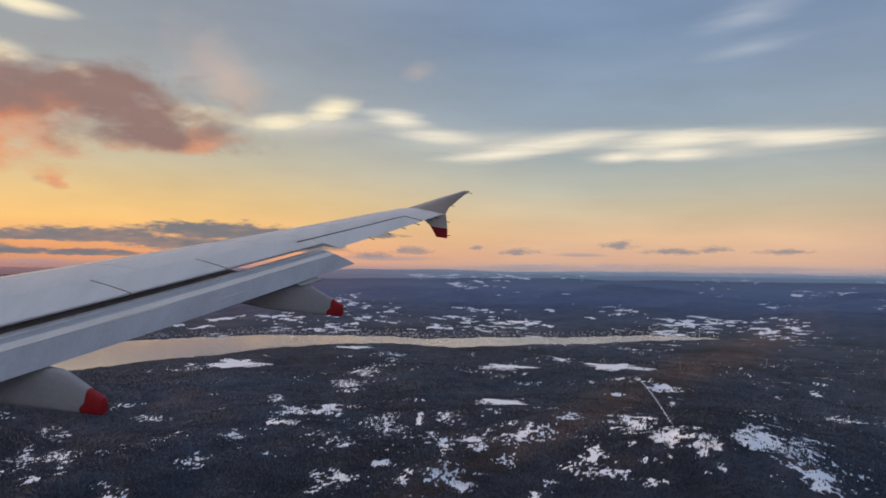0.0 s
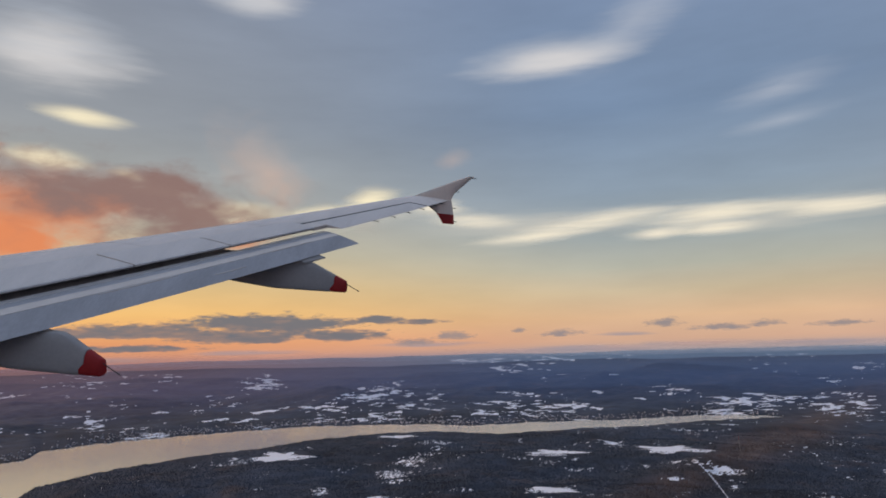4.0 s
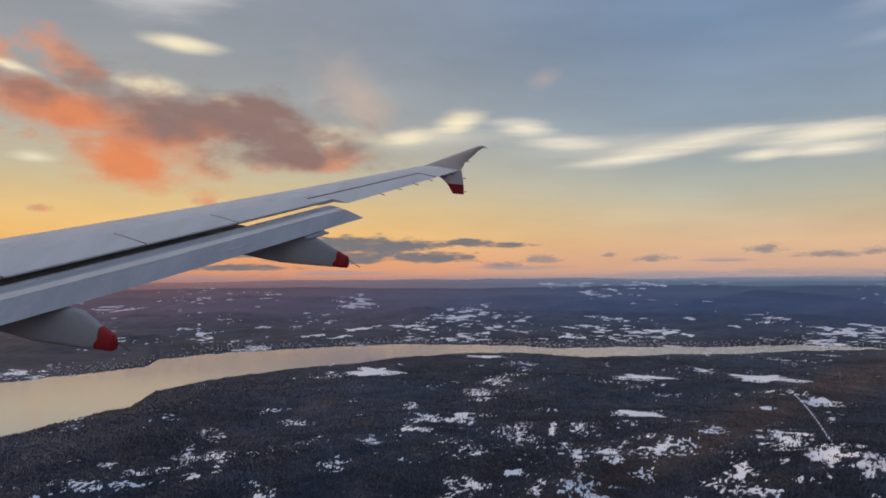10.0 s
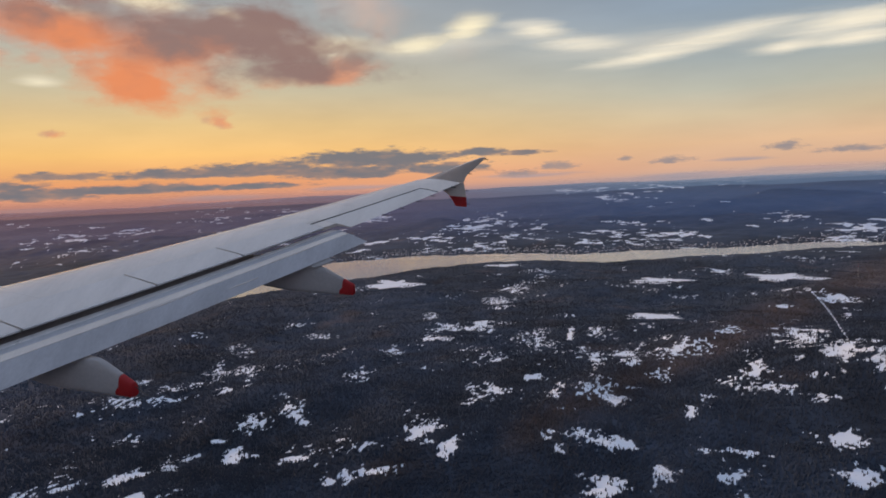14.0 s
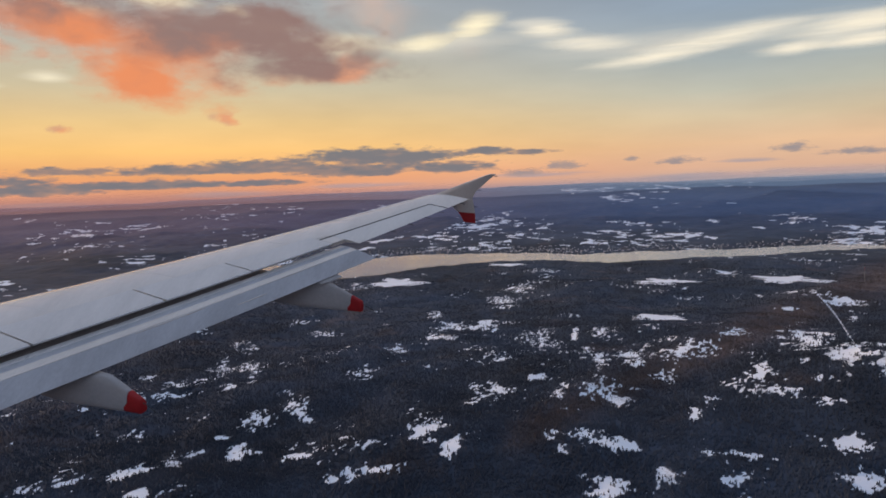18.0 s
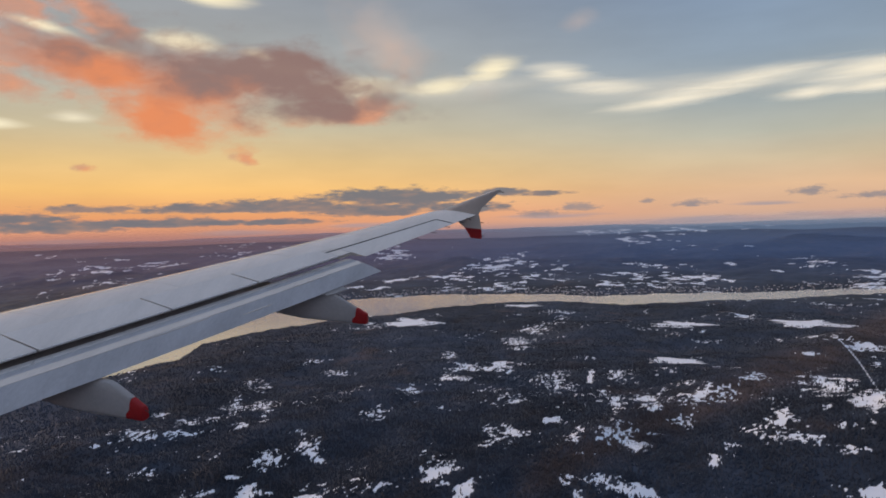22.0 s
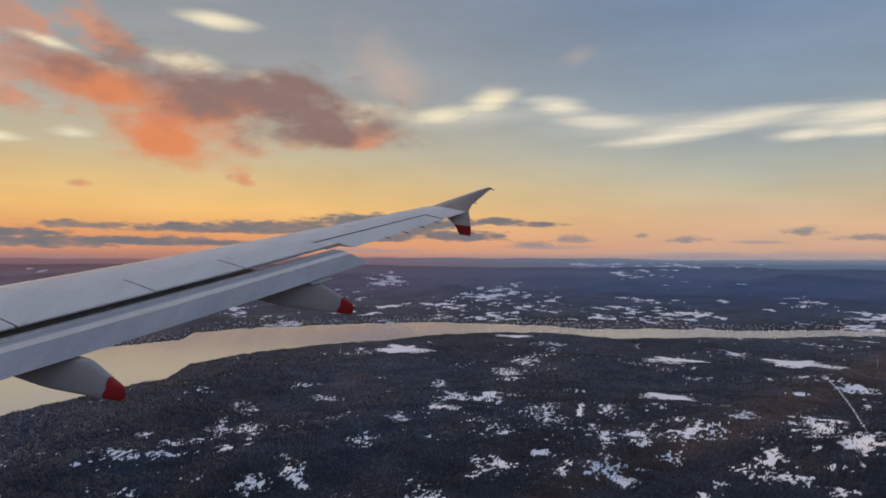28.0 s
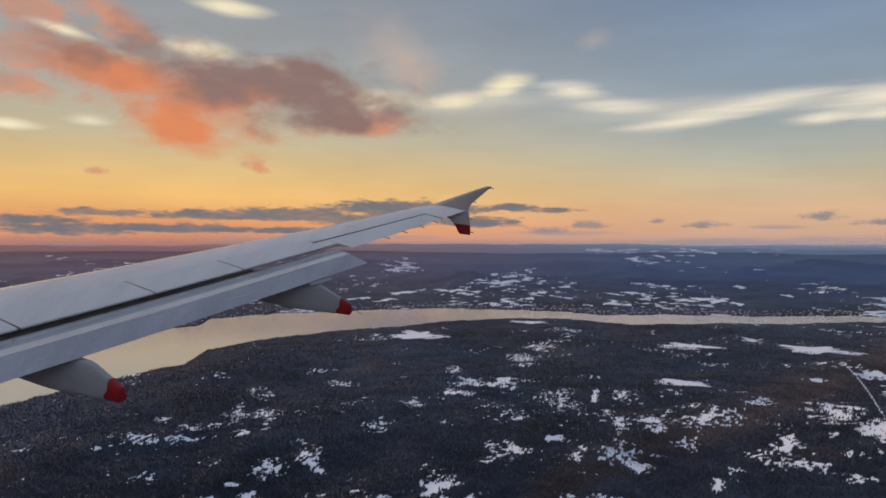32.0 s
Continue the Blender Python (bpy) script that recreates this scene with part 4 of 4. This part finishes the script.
PINK = cloud_material("faint_pink_cloud", srgb(238, 190, 160), srgb(200, 182, 172), 1.4, 0.9, (160, 120), 0.38)
ORANGE = cloud_material("glowing_orange_cloud", srgb(232, 142, 96), srgb(146, 118, 112), 0.75, 0.65, (190, 100), 0.97)
ORANGE_THIN = cloud_material("thin_orange_cloud", srgb(236, 152, 108), srgb(190, 148, 132), 0.75, 0.6, (140, 60), 0.8)
SLATE = cloud_material("slate_grey_cloud", srgb(168, 138, 124), srgb(114, 117, 125), 0.5, 0.8, (80, 16), 0.95)
SCRAP = cloud_material("grey_cloud_scrap", srgb(164, 146, 140), srgb(132, 132, 142), 0.75, 1.0, (46, 11), 0.8)
HAZY = cloud_material("low_grey_cloud", srgb(190, 158, 152), srgb(156, 150, 160), 0.9, 0.5, (240, 12), 0.7)

# lens-shaped clouds
lens_label = "smooth cream lens-shaped cloud glowing in the evening sky"
for row in ((-50.3, 8.6, -46.5, 9.7, 0), (-56.0, 7.9, -51.2, 9.0, 0), (-23.4, 11.2, -16.4, 13.0, 6), (-18.4, 11.9, -13.3, 14.6, 16),
            (-44.0, 14.1, -37.4, 16.2, -5), (-47.8, 13.1, -43.7, 14.6, -4), (-41.8, 17.5, -35.0, 19.3, -4), (-36.6, 13.7, -33.2, 15.1, -12), (-33.4, 10.9, -22.4, 13.3, 0),
            (-53.0, 14.8, -47.6, 16.0, -12), (-35.8, 12.9, -30.2, 14.1, -5)):
    cloud((ellipse(*row, 1.22),), LENS_CREAM, lens_label, "lens-shaped clouds", (5.0, 0.5, 0.35), 4700, 1.25, 0.5, (0.0, 0.25, -0.35))
for row in ((-13.4, 11.9, -7.6, 13.9, -6), (-11.0, 10.7, -3.0, 12.3, -3), (-7.2, 9.3, 4.8, 10.9, 5), (-2.4, 10.3, 10.6, 12.0, 5), (5.8, 9.9, 18.5, 11.9, 2),
            (5.4, 9.1, 11.0, 10.2, 3), (9.0, 9.0, 16.5, 10.3, 0), (15.0, 9.6, 27.0, 11.6, -2)):
    cloud((ellipse(*row, 1.22),), STREAK, "long cream cloud streak drawn out by the wind", "cloud streaks", (6.0, 0.45, 0.5), 4720, 1.15, 0.4, (0.0, 0.3, -0.3))
for row in ((-7.0, 22.2, 7.4, 26.0, 4), (-47.5, 19.2, -34.6, 26.4, 0), (-30.2, 26.8, -21.6, 30.4, 0)):
    cloud((ellipse(*row, 1.22),), LENS_WHITE, "soft white lens-shaped cloud high in the blue", "lens-shaped clouds", (6.0, 1.2, 0.45), 4700, 1.3, 0.4, (0.0, 0.2, -0.3), 0.25)
for row in ((-14.0, 9.6, 12.0, 12.6, 1), (2.0, 8.9, 28.0, 11.4, 0), (-26.0, 10.6, -8.0, 13.6, 3), (-45.0, 12.4, -24.0, 15.0, -6)):
    cloud((ellipse(*row),), THIN_CREAM, "thin cream veil between brighter cloud streaks", "veils", (8.0, 0.8, 0.7), 4750, 1.0, 0.0, (0.0, 0.2, 0.0), 0.25)
cloud((ellipse(0.0, 23.6, 14.5, 29.0, 30), ellipse(8.0, 28.0, 24.0, 33.0, 30)), VEIL, "thin pale plume of cloud high in the blue", "veils", (5.0, 2.0, 0.5), 4735, step=0.3)
for row in ((13.6, 16.4, 22.8, 18.2, 6), (13.2, 18.2, 22.6, 21.1, 10)):
    cloud((ellipse(*row, 1.22),), VEIL, "thin pale cloud streak high in the blue", "veils", (6.0, 1.2, 0.45), 4700, 1.2, 0.4, (0.0, 0.2, -0.3), 0.25)
for row in ((-31.0, 13.4, -18.6, 19.6, -48), (-28.4, 12.4, -20.6, 18.0, -40), (-18.8, 10.4, -14.2, 13.4, -35), (-10.4, 15.6, -6.6, 17.8, 20)):
    cloud((ellipse(*row),), PINK, "faint pink veil of cloud, its light from below painted in", "veils", (2.4, 2.4, 0.8), 4745, step=0.25)

# the large orange cloud, its sunlight painted in, and its wisps
cloud((ellipse(-42.5, 9.2, -22.4, 15.8, -7, 1.2), ellipse(-49.6, 8.4, -32.0, 15.8, -9, 1.2), ellipse(-46.8, 7.0, -37.0, 11.2, -16, 1.2), ellipse(-36.0, 8.7, -25.0, 12.0, 0, 1.2), ellipse(-53.0, 11.6, -43.0, 15.2, -14, 1.2)),
      ORANGE, "large ragged cloud, orange below and mauve above", "orange clouds", (3.6, 1.7, 0.85), 4230, lean=(0.050, 0.15, 0.25), step=0.12, depth=160)
for row in ((-58.5, 11.9, -46.0, 15.0, -12), (-58.5, 9.9, -48.4, 12.4, -5), (-50.2, 14.8, -43.2, 18.6, -35), (-57.0, 15.4, -48.4, 18.4, -12), (-29.5, 8.8, -22.4, 11.6, 12)):
    cloud((ellipse(*row),), ORANGE_THIN, "ragged orange cloud wisp", "orange clouds", (2.0, 0.9, 1.1), 4290, lean=(0.0, 0.1, 0.1))
for row in ((-37.6, 5.7, -35.1, 7.1, -10), (-49.0, 5.1, -46.7, 6.0, 0)):
    cloud((ellipse(*row),), ORANGE_THIN, "small orange cloud scrap", "orange clouds", (0.8, 0.5, 1.0), 4500)

# cloud banks low over the horizon
bank = "low slate grey cloud bank over the horizon"
cloud([ellipse(*r, 0, 1.12) for r in ((-53.0, 1.85, -17.0, 2.9), (-52.0, 2.0, -42.4, 2.8), (-44.4, 2.0, -36.4, 3.0), (-39.4, 1.9, -26.5, 3.3), (-31.5, 2.1, -18.5, 4.0), (-26.0, 2.4, -17.0, 3.8))], SLATE, bank, "horizon clouds", (1.3, 0.42, 0.85), 4400, 1.5, 0.0, (0.01, 0.25, 0.3), 0.1)
cloud([ellipse(*r, 0, 1.12) for r in ((-58.0, 0.9, -30.0, 1.7), (-57.5, 1.2, -48.0, 2.3), (-54.5, 0.5, -44.8, 1.6), (-47.0, 0.8, -37.0, 1.8), (-38.8, 0.9, -30.0, 1.6))], SLATE, bank, "horizon clouds", (1.3, 0.42, 0.85), 4410, 1.5, 0.0, (0.01, 0.25, 0.3), 0.1)
cloud([ellipse(*r, 0, 1.12) for r in ((-31.5, 1.4, -20.0, 2.5), (-22.0, 1.5, -13.8, 2.7))], SLATE, bank, "horizon clouds", (1.4, 0.42, 0.85), 4420, 1.4, 0.0, (0.01, 0.25, 0.3), 0.1)
cloud([ellipse(*r, 0, 1.12) for r in ((-18.2, 2.9, -12.0, 3.8), (-14.0, 2.8, -9.4, 3.5))], SLATE, bank, "horizon clouds", (1.2, 0.42, 0.85), 4400, 1.4, 0.0, (0.01, 0.25, 0.3), 0.08)
for row in ((-1.6, 1.6, 1.5, 2.25), (6.6, 2.1, 9.3, 2.9), (10.0, 1.7, 14.5, 2.35), (-10.5, 1.5, -7.4, 2.3), (-14.0, 1.1, -10.4, 1.8), (-4.0, 2.0, -2.9, 2.5), (14.3, 1.9, 16.5, 2.5), (18.5, 1.7, 22.0, 2.3)):
    cloud((ellipse(*row, 0, 1.3),), SCRAP, "small grey cloud scrap low over the horizon", "cloud scraps", (0.8, 0.3, 0.9), 4380, 1.5, 0.0, (0.0, 0.2, 0.2), 0.06)
for row in ((-43.0, 0.1, -30.0, 0.8), (-55.5, -0.2, -43.5, 0.3), (-16.8, 0.9, -5.0, 1.6), (-6.2, 0.3, 9.2, 1.1), (4.2, 0.5, 16.0, 1.2), (-31.5, 0.5, -19.0, 1.2), (2.0, 1.5, 7.9, 1.95), (12.0, 0.4, 27.0, 1.1)):
    cloud((ellipse(*row),), HAZY, "thin hazy cloud streak over the horizon", "horizon clouds", (3.0, 0.3, 0.6), 4440, 1.2, 0.0, (0.0, 0.2, 0.2), 0.12)


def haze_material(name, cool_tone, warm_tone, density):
    """Thin air-light painted as glow, fading out upwards and downwards, warmer under the sunset."""
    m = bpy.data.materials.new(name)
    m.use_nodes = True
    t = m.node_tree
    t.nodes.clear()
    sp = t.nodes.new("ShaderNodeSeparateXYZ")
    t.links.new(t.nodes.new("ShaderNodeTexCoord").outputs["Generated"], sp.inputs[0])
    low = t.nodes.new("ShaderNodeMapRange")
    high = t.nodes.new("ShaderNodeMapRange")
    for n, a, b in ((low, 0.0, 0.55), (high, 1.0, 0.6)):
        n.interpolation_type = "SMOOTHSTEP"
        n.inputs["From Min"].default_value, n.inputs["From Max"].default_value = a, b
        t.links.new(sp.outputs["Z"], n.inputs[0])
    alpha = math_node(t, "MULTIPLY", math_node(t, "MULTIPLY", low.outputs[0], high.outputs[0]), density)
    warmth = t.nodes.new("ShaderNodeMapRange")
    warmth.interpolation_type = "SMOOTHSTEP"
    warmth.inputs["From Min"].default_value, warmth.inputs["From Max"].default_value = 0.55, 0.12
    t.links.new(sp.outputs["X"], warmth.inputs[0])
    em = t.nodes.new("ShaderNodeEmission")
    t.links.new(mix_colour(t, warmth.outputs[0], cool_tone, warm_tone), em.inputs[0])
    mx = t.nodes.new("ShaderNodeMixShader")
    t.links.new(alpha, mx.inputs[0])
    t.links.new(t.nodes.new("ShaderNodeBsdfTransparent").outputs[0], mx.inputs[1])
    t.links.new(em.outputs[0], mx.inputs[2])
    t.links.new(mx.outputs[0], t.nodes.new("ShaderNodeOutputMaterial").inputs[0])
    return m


# see-through glowing sheets, added to paint distance haze over the hills
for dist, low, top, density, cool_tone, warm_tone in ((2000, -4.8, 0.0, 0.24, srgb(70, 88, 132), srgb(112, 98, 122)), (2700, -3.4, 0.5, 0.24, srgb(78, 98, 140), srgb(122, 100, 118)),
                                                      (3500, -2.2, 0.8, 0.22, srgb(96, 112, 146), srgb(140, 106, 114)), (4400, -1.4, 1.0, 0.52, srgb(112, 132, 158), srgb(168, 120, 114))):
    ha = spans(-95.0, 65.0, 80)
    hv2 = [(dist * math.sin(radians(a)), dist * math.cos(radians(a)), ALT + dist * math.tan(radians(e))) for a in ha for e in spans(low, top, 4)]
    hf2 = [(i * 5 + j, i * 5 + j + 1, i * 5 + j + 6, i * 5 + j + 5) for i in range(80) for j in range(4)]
    tagged(new("haze_bank", mesh_of("haze_bank", hv2, hf2, haze_material("haze", cool_tone, warm_tone, density))), "glowing see-through sheet that paints haze over the far hills", "haze", "haze banks")
